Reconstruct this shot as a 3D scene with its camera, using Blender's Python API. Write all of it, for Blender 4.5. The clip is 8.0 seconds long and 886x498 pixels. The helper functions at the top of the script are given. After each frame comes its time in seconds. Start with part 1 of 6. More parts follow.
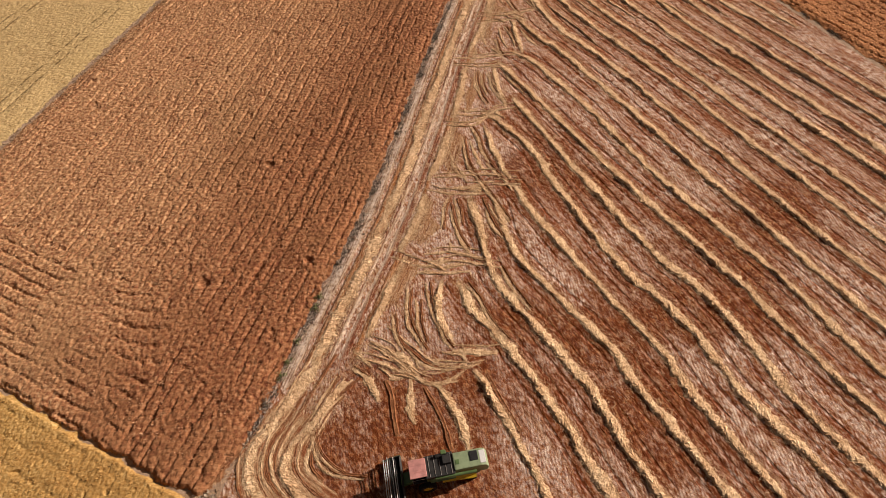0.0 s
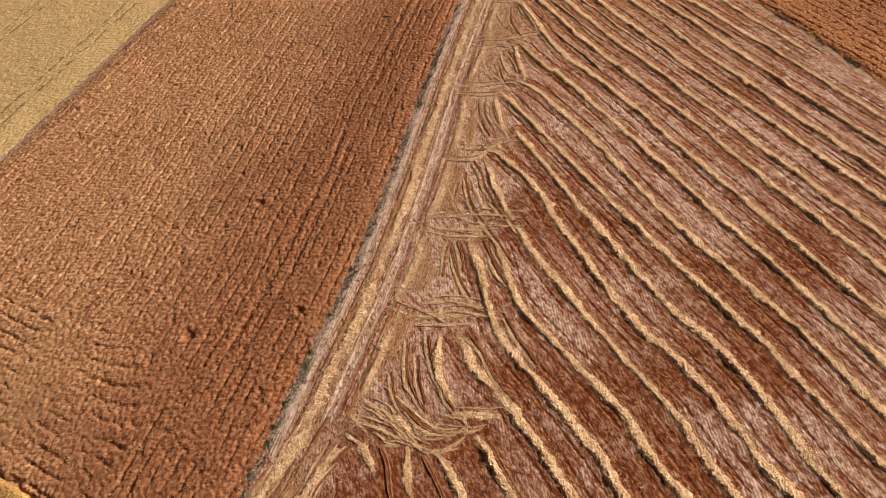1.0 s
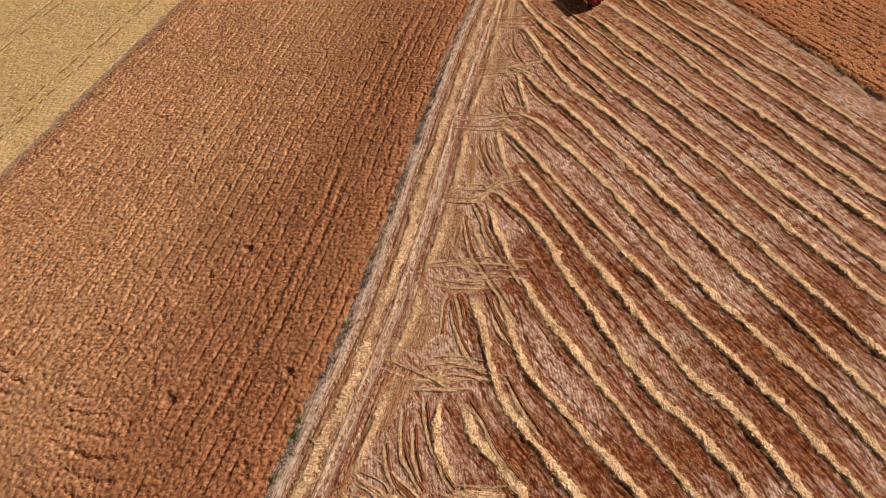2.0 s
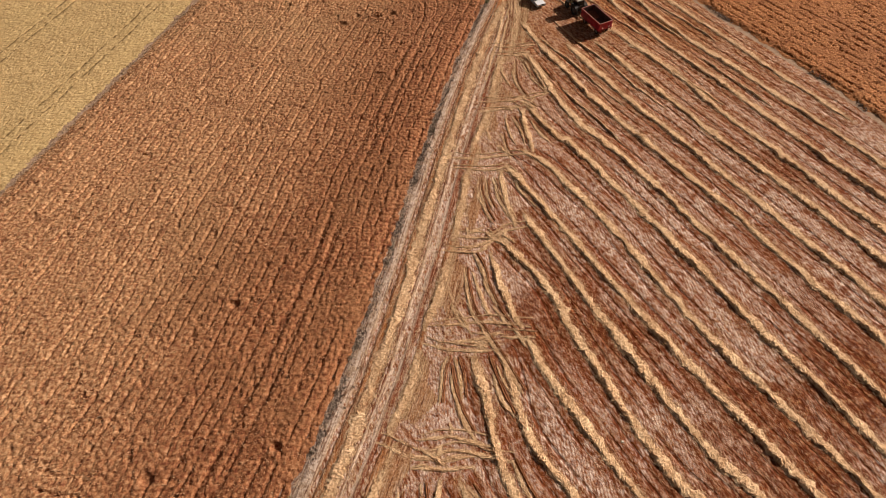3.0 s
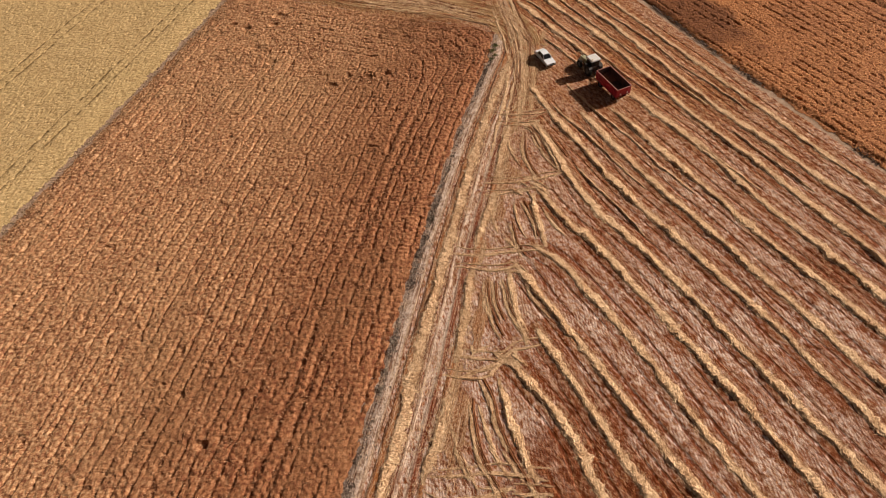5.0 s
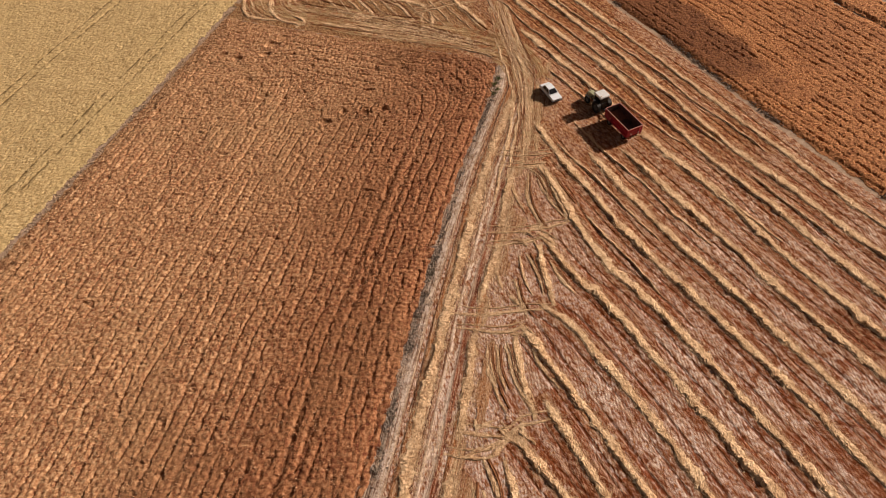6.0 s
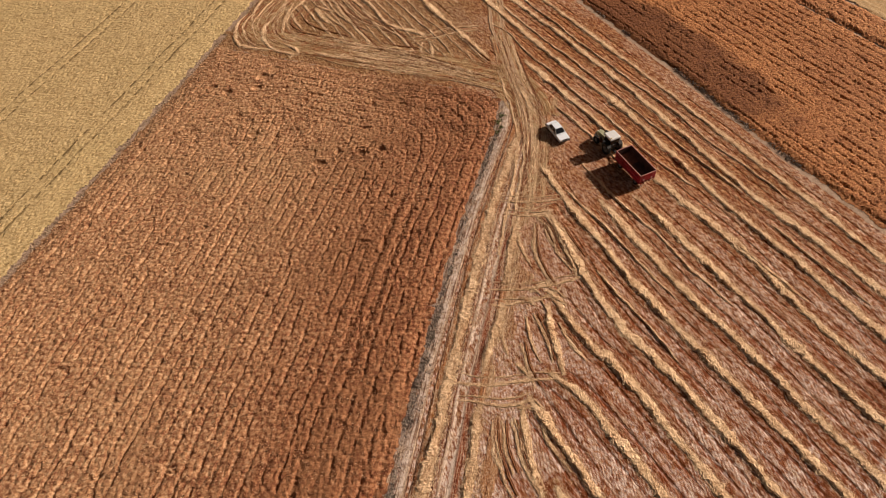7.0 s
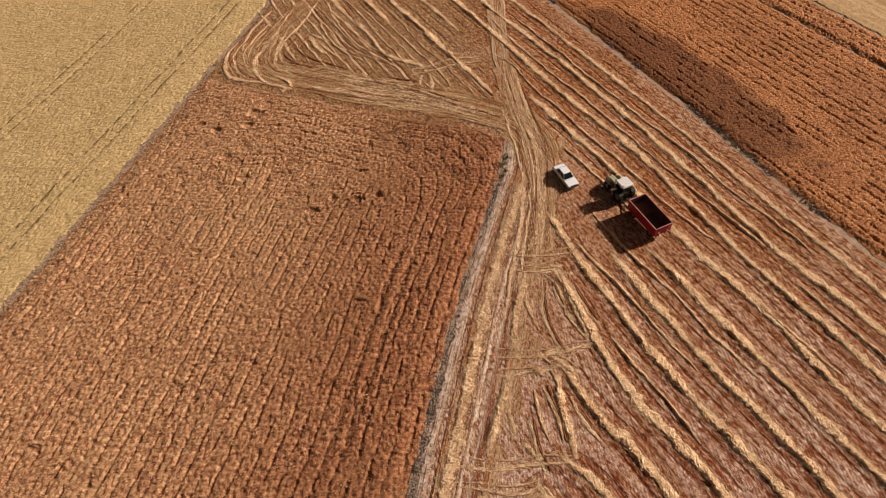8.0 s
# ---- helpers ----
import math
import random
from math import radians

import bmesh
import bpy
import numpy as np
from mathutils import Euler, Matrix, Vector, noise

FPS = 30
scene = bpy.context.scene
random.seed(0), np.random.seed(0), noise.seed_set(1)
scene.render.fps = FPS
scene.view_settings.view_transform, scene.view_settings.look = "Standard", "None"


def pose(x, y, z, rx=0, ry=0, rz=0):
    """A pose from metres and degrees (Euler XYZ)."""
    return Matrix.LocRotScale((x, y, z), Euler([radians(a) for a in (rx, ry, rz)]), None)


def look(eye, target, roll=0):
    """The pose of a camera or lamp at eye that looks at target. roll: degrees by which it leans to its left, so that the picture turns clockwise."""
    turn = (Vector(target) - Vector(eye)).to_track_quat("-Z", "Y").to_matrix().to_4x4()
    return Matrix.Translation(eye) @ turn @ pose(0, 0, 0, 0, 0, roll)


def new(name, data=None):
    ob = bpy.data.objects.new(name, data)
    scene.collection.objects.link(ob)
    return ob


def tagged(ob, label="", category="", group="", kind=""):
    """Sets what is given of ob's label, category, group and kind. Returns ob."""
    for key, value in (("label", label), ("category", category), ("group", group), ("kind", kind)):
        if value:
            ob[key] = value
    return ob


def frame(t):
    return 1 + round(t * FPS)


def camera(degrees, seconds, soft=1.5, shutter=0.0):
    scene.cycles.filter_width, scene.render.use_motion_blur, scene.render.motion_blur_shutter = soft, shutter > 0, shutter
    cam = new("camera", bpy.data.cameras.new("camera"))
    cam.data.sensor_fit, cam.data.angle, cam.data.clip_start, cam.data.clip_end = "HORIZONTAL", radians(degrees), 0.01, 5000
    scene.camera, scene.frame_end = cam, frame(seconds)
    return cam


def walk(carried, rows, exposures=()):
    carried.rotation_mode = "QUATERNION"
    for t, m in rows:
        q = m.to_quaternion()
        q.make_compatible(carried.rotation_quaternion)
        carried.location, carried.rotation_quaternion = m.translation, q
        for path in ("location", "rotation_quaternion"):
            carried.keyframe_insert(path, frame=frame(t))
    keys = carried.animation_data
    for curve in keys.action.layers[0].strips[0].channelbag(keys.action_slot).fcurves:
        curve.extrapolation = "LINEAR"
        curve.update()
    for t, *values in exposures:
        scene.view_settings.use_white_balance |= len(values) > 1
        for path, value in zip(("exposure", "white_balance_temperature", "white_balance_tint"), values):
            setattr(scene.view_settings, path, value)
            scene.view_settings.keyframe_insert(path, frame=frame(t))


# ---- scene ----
cam = camera(72.0, 8.0, soft=0.45)
PATH = [
    (0.0, 0.00, 0.00, 60.00, 37.87, 3.55, 0.00),
    (0.5, -0.01, 3.51, 60.09, 37.87, 3.50, -0.02),
    (1.0, 0.00, 7.25, 60.14, 37.86, 3.48, -0.04),
    (1.5, 0.03, 11.16, 60.18, 37.84, 3.49, -0.07),
    (2.0, 0.07, 15.19, 60.20, 37.82, 3.52, -0.10),
    (2.5, 0.10, 19.30, 60.21, 37.81, 3.55, -0.14),
    (3.0, 0.13, 23.46, 60.22, 37.82, 3.59, -0.18),
    (3.5, 0.14, 27.64, 60.23, 37.83, 3.62, -0.22),
    (4.0, 0.15, 31.84, 60.25, 37.87, 3.65, -0.26),
    (4.5, 0.13, 36.03, 60.28, 37.92, 3.67, -0.30),
    (5.0, 0.10, 40.23, 60.33, 37.97, 3.69, -0.34),
    (5.5, 0.06, 44.42, 60.40, 38.04, 3.70, -0.38),
    (6.0, 0.02, 48.63, 60.48, 38.10, 3.70, -0.43),
    (6.5, -0.03, 52.88, 60.59, 38.16, 3.72, -0.47),
    (7.0, -0.06, 57.19, 60.72, 38.19, 3.73, -0.51),
    (7.5, -0.08, 61.60, 60.87, 38.19, 3.77, -0.56),
    (8.0, -0.07, 66.15, 61.04, 38.15, 3.84, -0.61),
]
walk(cam, [(t, pose(x, y, z, rx, ry, rz)) for t, x, y, z, rx, ry, rz in PATH], exposures=[(0.0, 0.16, 6780, 16.0), (4.0, 0.13, 6780, 16.2), (8.0, 0.09, 6780, 16.6)])

# ---- world and sun ----
SUN_EL, SUN_AZ = 28.0, 69.0          # degrees; azimuth clockwise from +y
world = bpy.data.worlds.new("sky")
scene.world = world
world.use_nodes = True
wn = world.node_tree
sky = wn.nodes.new("ShaderNodeTexSky")
sky.sky_type, sky.sun_disc = "NISHITA", False
sky.dust_density, sky.ozone_density = 3.0, 0.3
sky.sun_elevation, sky.sun_rotation = radians(SUN_EL), radians(SUN_AZ)
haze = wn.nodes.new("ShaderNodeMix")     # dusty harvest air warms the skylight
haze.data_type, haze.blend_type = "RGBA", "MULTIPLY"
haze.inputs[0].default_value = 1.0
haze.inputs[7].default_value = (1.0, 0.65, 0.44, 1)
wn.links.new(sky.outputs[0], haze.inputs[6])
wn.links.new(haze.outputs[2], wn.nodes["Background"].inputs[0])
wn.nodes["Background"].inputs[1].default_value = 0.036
sun = new("sun", bpy.data.lights.new("sun", "SUN"))
sun.data.energy, sun.data.angle, sun.data.color = 4.85, radians(0.5), (1.0, 0.90, 0.77)
ce = math.cos(radians(SUN_EL))
SUN_DIR = Vector((math.sin(radians(SUN_AZ)) * ce, math.cos(radians(SUN_AZ)) * ce, math.sin(radians(SUN_EL))))
sun.matrix_world = look(SUN_DIR * 150 + Vector((0, 80, 0)), (0, 80, 0))

# ---- materials ----
ROW_ANG = -60.5                      # heading of the harvest passes, degrees


def nodes(name, rough=0.9):
    m = bpy.data.materials.new(name)
    m.use_nodes = True
    b = m.node_tree.nodes["Principled BSDF"]
    b.inputs["Roughness"].default_value = rough
    b.inputs["Specular IOR Level"].default_value = 0.2
    return m, m.node_tree, b


def sock(nt, node, idx, val):
    if isinstance(val, (int, float, tuple)):
        node.inputs[idx].default_value = val
    else:
        nt.links.new(val, node.inputs[idx])


def math_n(nt, op, a, b=0.0, c=0.0, clamp=False):
    n = nt.nodes.new("ShaderNodeMath")
    n.operation, n.use_clamp = op, clamp
    sock(nt, n, 0, a), sock(nt, n, 1, b), sock(nt, n, 2, c)
    return n.outputs[0]


def coords(nt, uv=False, rz=0.0, scale=(1, 1, 1)):
    tc = nt.nodes.new("ShaderNodeTexCoord")
    mp = nt.nodes.new("ShaderNodeMapping")
    mp.vector_type = "TEXTURE"       # turns first, then scales
    mp.inputs["Rotation"].default_value = (0, 0, -rz)
    mp.inputs["Scale"].default_value = tuple(1 / k for k in scale)
    nt.links.new(tc.outputs["UV" if uv else "Object"], mp.inputs[0])
    return mp.outputs[0]


def noise_n(nt, vec, scale, detail=3.0, rough=0.6, distort=0.0):
    n = nt.nodes.new("ShaderNodeTexNoise")
    nt.links.new(vec, n.inputs["Vector"])
    n.inputs["Scale"].default_value, n.inputs["Detail"].default_value = scale, detail
    n.inputs["Roughness"].default_value, n.inputs["Distortion"].default_value = rough, distort
    return n.outputs["Fac"]


def ramp(nt, fac, stops):
    n = nt.nodes.new("ShaderNodeValToRGB")
    el = n.color_ramp.elements
    while len(el) < len(stops):
        el.new(0.5)
    for e, (p, c) in zip(el, stops):
        e.position, e.color = p, (*c, 1) if len(c) == 3 else c
    nt.links.new(fac, n.inputs[0])
    return n.outputs[0]


def mix(nt, fac, a, b, how="MIX"):
    n = nt.nodes.new("ShaderNodeMix")
    n.data_type, n.blend_type = "RGBA", how
    sock(nt, n, 0, fac)
    sock(nt, n, 6, (*a, 1) if isinstance(a, tuple) else a)
    sock(nt, n, 7, (*b, 1) if isinstance(b, tuple) else b)
    return n.outputs[2]


def bump(nt, bsdf, height, dist, strength=1.0):
    n = nt.nodes.new("ShaderNodeBump")
    n.inputs["Distance"].default_value, n.inputs["Strength"].default_value = dist, strength
    nt.links.new(height, n.inputs["Height"])
    nt.links.new(n.outputs[0], bsdf.inputs["Normal"])


def smooth_step(nt, v, lo, hi):
    n = nt.nodes.new("ShaderNodeMapRange")
    n.interpolation_type = "SMOOTHSTEP"
    nt.links.new(v, n.inputs[0])
    n.inputs[1].default_value, n.inputs[2].default_value = lo, hi
    return n.outputs[0]


def crop_mat(name, low, mid, high, patch, patch_scale=0.05, grain=3.6, drift=None, dark=None, tram=None, ears=0.0):
    """Standing ripe crop: large drifts of tone, ears and gaps at plant size. drift: (origin, way, metres, colour) of a slow change across the field."""
    m, nt, b = nodes(name, 0.85)
    v = coords(nt)
    big = noise_n(nt, v, patch_scale, 5.0, 0.62, 0.6)
    med = noise_n(nt, v, 0.7, 4.0, 0.65)
    fine = noise_n(nt, v, grain, 3.0, 0.75)
    col = ramp(nt, fine, [(0.36, low), (0.5, mid), (0.64, high)])
    col = mix(nt, smooth_step(nt, big, 0.45, 0.7), col, mix(nt, 0.6, col, patch))
    col = mix(nt, math_n(nt, "MULTIPLY", smooth_step(nt, med, 0.5, 0.68), 0.5), col, low)
    col = mix(nt, math_n(nt, "MULTIPLY", smooth_step(nt, noise_n(nt, v, 7.0, 2.0, 0.8), 0.56, 0.7), 0.5), col, high)
    col = mix(nt, math_n(nt, "MULTIPLY", smooth_step(nt, noise_n(nt, v, 9.0, 3.0, 0.8), 0.47, 0.38), 0.45), col, low)
    if drift:
        (ox, oy), (wx, wy), length, tone = drift
        sep = nt.nodes.new("ShaderNodeSeparateXYZ")
        nt.links.new(v, sep.inputs[0])
        d = math_n(nt, "ADD", math_n(nt, "MULTIPLY", math_n(nt, "SUBTRACT", sep.outputs[0], ox), wx), math_n(nt, "MULTIPLY", math_n(nt, "SUBTRACT", sep.outputs[1], oy), wy))
        d = math_n(nt, "ADD", math_n(nt, "DIVIDE", d, length), math_n(nt, "MULTIPLY_ADD", big, 1.2, -0.6))
        col = mix(nt, math_n(nt, "MULTIPLY", smooth_step(nt, d, 0.0, 1.0), 0.85), col, mix(nt, 0.85, col, tone, "MULTIPLY"))
    if tram:
        # small dark specks strewn at random
        col = mix(nt, math_n(nt, "MULTIPLY", smooth_step(nt, noise_n(nt, v, 2.6, 3.0, 0.7), 0.62, 0.7), 0.7), col, tuple(c * 0.6 for c in low))
        # wheel lanes of the sprayer, coloured darker in broken stretches
        (ax, ay), (bx, by), lanes = tram
        ln = math.hypot(bx - ax, by - ay)
        sep3 = nt.nodes.new("ShaderNodeSeparateXYZ")
        nt.links.new(v, sep3.inputs[0])
        d = math_n(nt, "ADD", math_n(nt, "MULTIPLY", math_n(nt, "SUBTRACT", sep3.outputs[0], ax), (ay - by) / ln), math_n(nt, "MULTIPLY", math_n(nt, "SUBTRACT", sep3.outputs[1], ay), (bx - ax) / ln))
        d = math_n(nt, "ADD", d, math_n(nt, "MULTIPLY_ADD", noise_n(nt, v, 0.5, 3.0), 0.3, -0.15))
        for at in lanes:
            lane = smooth_step(nt, math_n(nt, "ABSOLUTE", math_n(nt, "SUBTRACT", d, at)), 0.26, 0.1)
            col = mix(nt, math_n(nt, "MULTIPLY", lane, math_n(nt, "MULTIPLY", smooth_step(nt, med, 0.42, 0.54), 0.9)), col, tuple(c * 0.5 for c in low))
    if dark:
        # a long patch along the rows, multiplied to a darker tone
        (cx, cy), la, lb = dark
        mp = nt.nodes.new("ShaderNodeMapping")
        mp.vector_type = "TEXTURE"
        mp.inputs["Location"].default_value = (cx, cy, 0)
        mp.inputs["Rotation"].default_value = (0, 0, radians(ROW_ANG))
        mp.inputs["Scale"].default_value = (la, lb, 1)
        nt.links.new(nt.nodes["Texture Coordinate"].outputs["Object"], mp.inputs[0])
        sep2 = nt.nodes.new("ShaderNodeSeparateXYZ")
        nt.links.new(mp.outputs[0], sep2.inputs[0])
        rr = math_n(nt, "ADD", math_n(nt, "MULTIPLY", sep2.outputs[0], sep2.outputs[0]), math_n(nt, "MULTIPLY", sep2.outputs[1], sep2.outputs[1]))
        rr = math_n(nt, "ADD", rr, math_n(nt, "MULTIPLY_ADD", noise_n(nt, v, 0.12, 4.0, 0.6), 1.8, -0.9))
        col = mix(nt, math_n(nt, "MULTIPLY", math_n(nt, "SUBTRACT", 1.0, smooth_step(nt, rr, 0.6, 1.3)), 0.95), col, mix(nt, 1.0, col, (0.42, 0.36, 0.34), "MULTIPLY"))
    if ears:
        # every ear and stalk takes its own random tone, more of them paler
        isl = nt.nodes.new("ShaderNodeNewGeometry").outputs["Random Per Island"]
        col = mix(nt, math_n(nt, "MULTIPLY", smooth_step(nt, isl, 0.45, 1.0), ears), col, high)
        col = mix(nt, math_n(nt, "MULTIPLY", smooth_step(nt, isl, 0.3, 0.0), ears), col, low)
    nt.links.new(col, b.inputs["Base Color"])
    bump(nt, b, noise_n(nt, v, 11.0, 2.0, 0.7), 0.04, 0.5)
    return m


def soil_mat(name, a, b_, c, scale=0.6, stretch=(1, 1, 1), rz=0.0):
    m, nt, b = nodes(name, 0.95)
    v = coords(nt, rz=rz, scale=stretch)
    w = coords(nt)
    n1, n2 = noise_n(nt, v, scale, 5.0, 0.65), noise_n(nt, w, 5.0, 4.0, 0.7)
    col = ramp(nt, n1, [(0.32, a), (0.5, b_), (0.68, c)])
    col = mix(nt, 0.45, col, ramp(nt, n2, [(0.3, a), (0.5, b_), (0.7, c)]))
    nt.links.new(col, b.inputs["Base Color"])
    bump(nt, b, n2, 0.08, 0.8)
    return m


def plain_mat(name, col, rough=0.5, metal=0.0, var=0.12, scale=3.0, spec=0.5):
    m, nt, b = nodes(name, rough)
    b.inputs["Specular IOR Level"].default_value = spec
    b.inputs["Metallic"].default_value = metal
    n = noise_n(nt, coords(nt), scale, 4.0, 0.65)
    dark = tuple(c * (1 - var * 2.2) for c in col)
    nt.links.new(ramp(nt, n, [(0.35, dark), (0.6, col)]), b.inputs["Base Color"])
    nt.links.new(math_n(nt, "MULTIPLY_ADD", n, 0.25, rough - 0.12), b.inputs["Roughness"])
    return m


def stubble_mat(name, rust, brown, pale, pass_width, offset):
    """Cut stubble: drill lines along the passes, rusty bare bands, drifts of pale chaff, wheel marks."""
    m, nt, b = nodes(name, 0.95)
    white = (0.89, 0.77, 0.69)
    # x' across the passes, y' along them
    v = coords(nt, rz=radians(-(90 + ROW_ANG)))
    sep = nt.nodes.new("ShaderNodeSeparateXYZ")
    nt.links.new(v, sep.inputs[0])
    s = sep.outputs[0]
    lane = nt.nodes.new("ShaderNodeAttribute")
    lane.attribute_name = "lane"
    lane = lane.outputs["Fac"]
    w = coords(nt)
    st = coords(nt, rz=radians(-(90 + ROW_ANG)), scale=(1.0, 0.12, 1.0))
    st2 = coords(nt, rz=radians(-(90 + ROW_ANG)), scale=(1.0, 0.6, 1.0))
    drift = noise_n(nt, st2, 0.16, 5.0, 0.62, 0.4)
    streak = noise_n(nt, coords(nt, rz=radians(-(90 + ROW_ANG)), scale=(1.0, 0.22, 1.0)), 2.6, 5.0, 0.72)
    fine = noise_n(nt, w, 2.4, 5.0, 0.8)
    col = ramp(nt, streak, [(0.34, tuple(c * 0.65 for c in rust)), (0.5, mix_t(rust, brown, 0.3)), (0.66, mix_t(brown, pale, 0.18))])
    # each pass has its own tone
    cell = math_n(nt, "FLOOR", math_n(nt, "DIVIDE", math_n(nt, "SUBTRACT", s, offset), pass_width))
    wn_ = nt.nodes.new("ShaderNodeTexWhiteNoise")
    wn_.noise_dimensions = "1D"
    nt.links.new(cell, wn_.inputs["W"])
    col = mix(nt, math_n(nt, "MULTIPLY", wn_.outputs[0], 0.2), col, rust)
    # straw-coloured and chaff-grey patches a few metres across, ragged at their edges
    blot = coords(nt, rz=radians(-(90 + ROW_ANG)), scale=(1.0, 0.75, 1.0))
    b1, b2 = noise_n(nt, blot, 0.42, 7.0, 0.7, 0.5), noise_n(nt, blot, 0.55, 7.0, 0.72, 0.8)
    lift = math_n(nt, "MULTIPLY_ADD", drift, 0.7, -0.35)
    tanp = smooth_step(nt, math_n(nt, "ADD", b2, math_n(nt, "MULTIPLY", lift, 0.5)), 0.50, 0.57)
    col = mix(nt, math_n(nt, "MULTIPLY", tanp, 0.55), col, ramp(nt, fine, [(0.36, (0.25, 0.10, 0.04)), (0.52, (0.42, 0.23, 0.105)), (0.66, (0.62, 0.43, 0.25))]))
    chaff = smooth_step(nt, math_n(nt, "ADD", b1, lift), 0.50, 0.56)
    col = mix(nt, math_n(nt, "MULTIPLY", chaff, 0.85), col, ramp(nt, fine, [(0.39, mix_t(rust, brown, 0.3)), (0.48, mix_t(brown, pale, 0.5)), (0.58, white)]))
    # drill lines
    drill_v = coords(nt, rz=radians(-4.0))
    drill_x = nt.nodes.new("ShaderNodeSeparateXYZ")
    nt.links.new(drill_v, drill_x.inputs[0])
    wob = math_n(nt, "MULTIPLY_ADD", noise_n(nt, w, 0.3, 2.0), 0.2, drill_x.outputs[0])
    drill = math_n(nt, "SINE", math_n(nt, "MULTIPLY", wob, 2 * math.pi / 0.32))
    drill01 = math_n(nt, "MULTIPLY_ADD", drill, 0.5, 0.5)
    col = mix(nt, math_n(nt, "MULTIPLY", smooth_step(nt, drill01, 0.55, 1.0), math_n(nt, "MULTIPLY_ADD", fine, 1.1, 0.0)), col, tuple(c * 0.75 for c in rust))
    col = mix(nt, math_n(nt, "MULTIPLY", smooth_step(nt, drill01, 0.35, 0.0), math_n(nt, "MULTIPLY_ADD", chaff, 0.6, 0.12)), col, mix_t(brown, pale, 0.8))
    # straw strewn along the lit side of each swath
    near = math_n(nt, "ADD", lane, math_n(nt, "MULTIPLY", math_n(nt, "SUBTRACT", b2, 0.5), 2.0))
    near = math_n(nt, "MULTIPLY", smooth_step(nt, near, 0.95, 0.4), smooth_step(nt, fine, 0.38, 0.56))
    col = mix(nt, math_n(nt, "MULTIPLY", near, 0.65), col, (0.62, 0.40, 0.20))
    lines = noise_n(nt, coords(nt, rz=radians(-(90 + ROW_ANG)), scale=(1.0, 0.045, 1.0)), 3.0, 3.0, 0.6)
    col = mix(nt, math_n(nt, "MULTIPLY", smooth_step(nt, lines, 0.55, 0.6), 0.6), col, mix_t(brown, pale, 0.75))
    col = mix(nt, math_n(nt, "MULTIPLY", smooth_step(nt, lines, 0.46, 0.4), 0.5), col, tuple(c * 0.5 for c in rust))
    # straw trodden in along the turning places beside the headland
    edge_d = nt.nodes.new("ShaderNodeSeparateXYZ")
    nt.links.new(w, edge_d.inputs[0])
    hd = math_n(nt, "SUBTRACT", edge_d.outputs[0], math_n(nt, "MULTIPLY_ADD", edge_d.outputs[1], 0.278, -30.7))
    hd = math_n(nt, "ADD", hd, math_n(nt, "MULTIPLY_ADD", b2, 16.0, -8.0))
    hd = math_n(nt, "MULTIPLY", smooth_step(nt, hd, 13.0, 7.0), smooth_step(nt, fine, 0.34, 0.58))
    col = mix(nt, math_n(nt, "MULTIPLY", hd, 0.32), col, mix(nt, smooth_step(nt, b1, 0.4, 0.6), (0.56, 0.35, 0.165), (0.76, 0.56, 0.35)))
    # barer, redder places; those around the combine also hold its shadow and dust
    sx = nt.nodes.new("ShaderNodeSeparateXYZ")
    nt.links.new(w, sx.inputs[0])
    red = smooth_step(nt, noise_n(nt, st2, 0.055, 3.0, 0.5), 0.52, 0.66)
    for cx, cy, r in ((29, 43, 10.0), (-8, 22, 13.0), (-2, 27, 8.0), (14, 33, 6.0), (26, 124, 9.0), (5, 34, 6.0), (17, 148, 13.0), (8, 166, 10.0), (-28, 160, 4.0), (22, 37, 7.0), (17, 24, 8.0), (38, 50, 7.0), (-38.6, 157.5, 2.6), (-24, 157.5, 3.0), (-3, 142, 4.0)):
        dx = math_n(nt, "DIVIDE", math_n(nt, "SUBTRACT", sx.outputs[0], cx), r)
        dy = math_n(nt, "DIVIDE", math_n(nt, "SUBTRACT", sx.outputs[1], cy), r)
        rr = math_n(nt, "ADD", math_n(nt, "MULTIPLY", dx, dx), math_n(nt, "MULTIPLY", dy, dy))
        rr = math_n(nt, "ADD", rr, math_n(nt, "MULTIPLY_ADD", drift, 3.0, -1.5))
        red = math_n(nt, "MAXIMUM", red, math_n(nt, "SUBTRACT", 1.0, smooth_step(nt, rr, 0.2, 1.3)))
    # tan, weedy stubble of the far turning place
    tan_ = math_n(nt, "MULTIPLY", smooth_step(nt, sx.outputs[1], 126.0, 148.0), smooth_step(nt, sx.outputs[0], 10.0, -4.0))
    # wheel marks either side of every swath
    ph = math_n(nt, "ADD", lane, math_n(nt, "MULTIPLY_ADD", noise_n(nt, st, 0.5, 3.0), 0.7, -0.35))
    wheel = math_n(nt, "SUBTRACT", 1.0, smooth_step(nt, math_n(nt, "ABSOLUTE", math_n(nt, "SUBTRACT", ph, 1.5)), 0.06, 0.28))
    wheel = math_n(nt, "MULTIPLY", wheel, smooth_step(nt, noise_n(nt, st, 0.6, 2.0), 0.38, 0.52))
    col = mix(nt, math_n(nt, "MULTIPLY", wheel, 0.8), col, tuple(c * 0.45 for c in rust))
    # chaff blown to the middle of each pass, bare red strips beside the swaths
    mid_ = math_n(nt, "MULTIPLY", smooth_step(nt, ph, 1.5, 2.15), smooth_step(nt, noise_n(nt, st, 1.1, 4.0, 0.7), 0.42, 0.56))
    col = mix(nt, math_n(nt, "MULTIPLY", mid_, 0.85), col, mix(nt, smooth_step(nt, fine, 0.4, 0.6), brown, white))
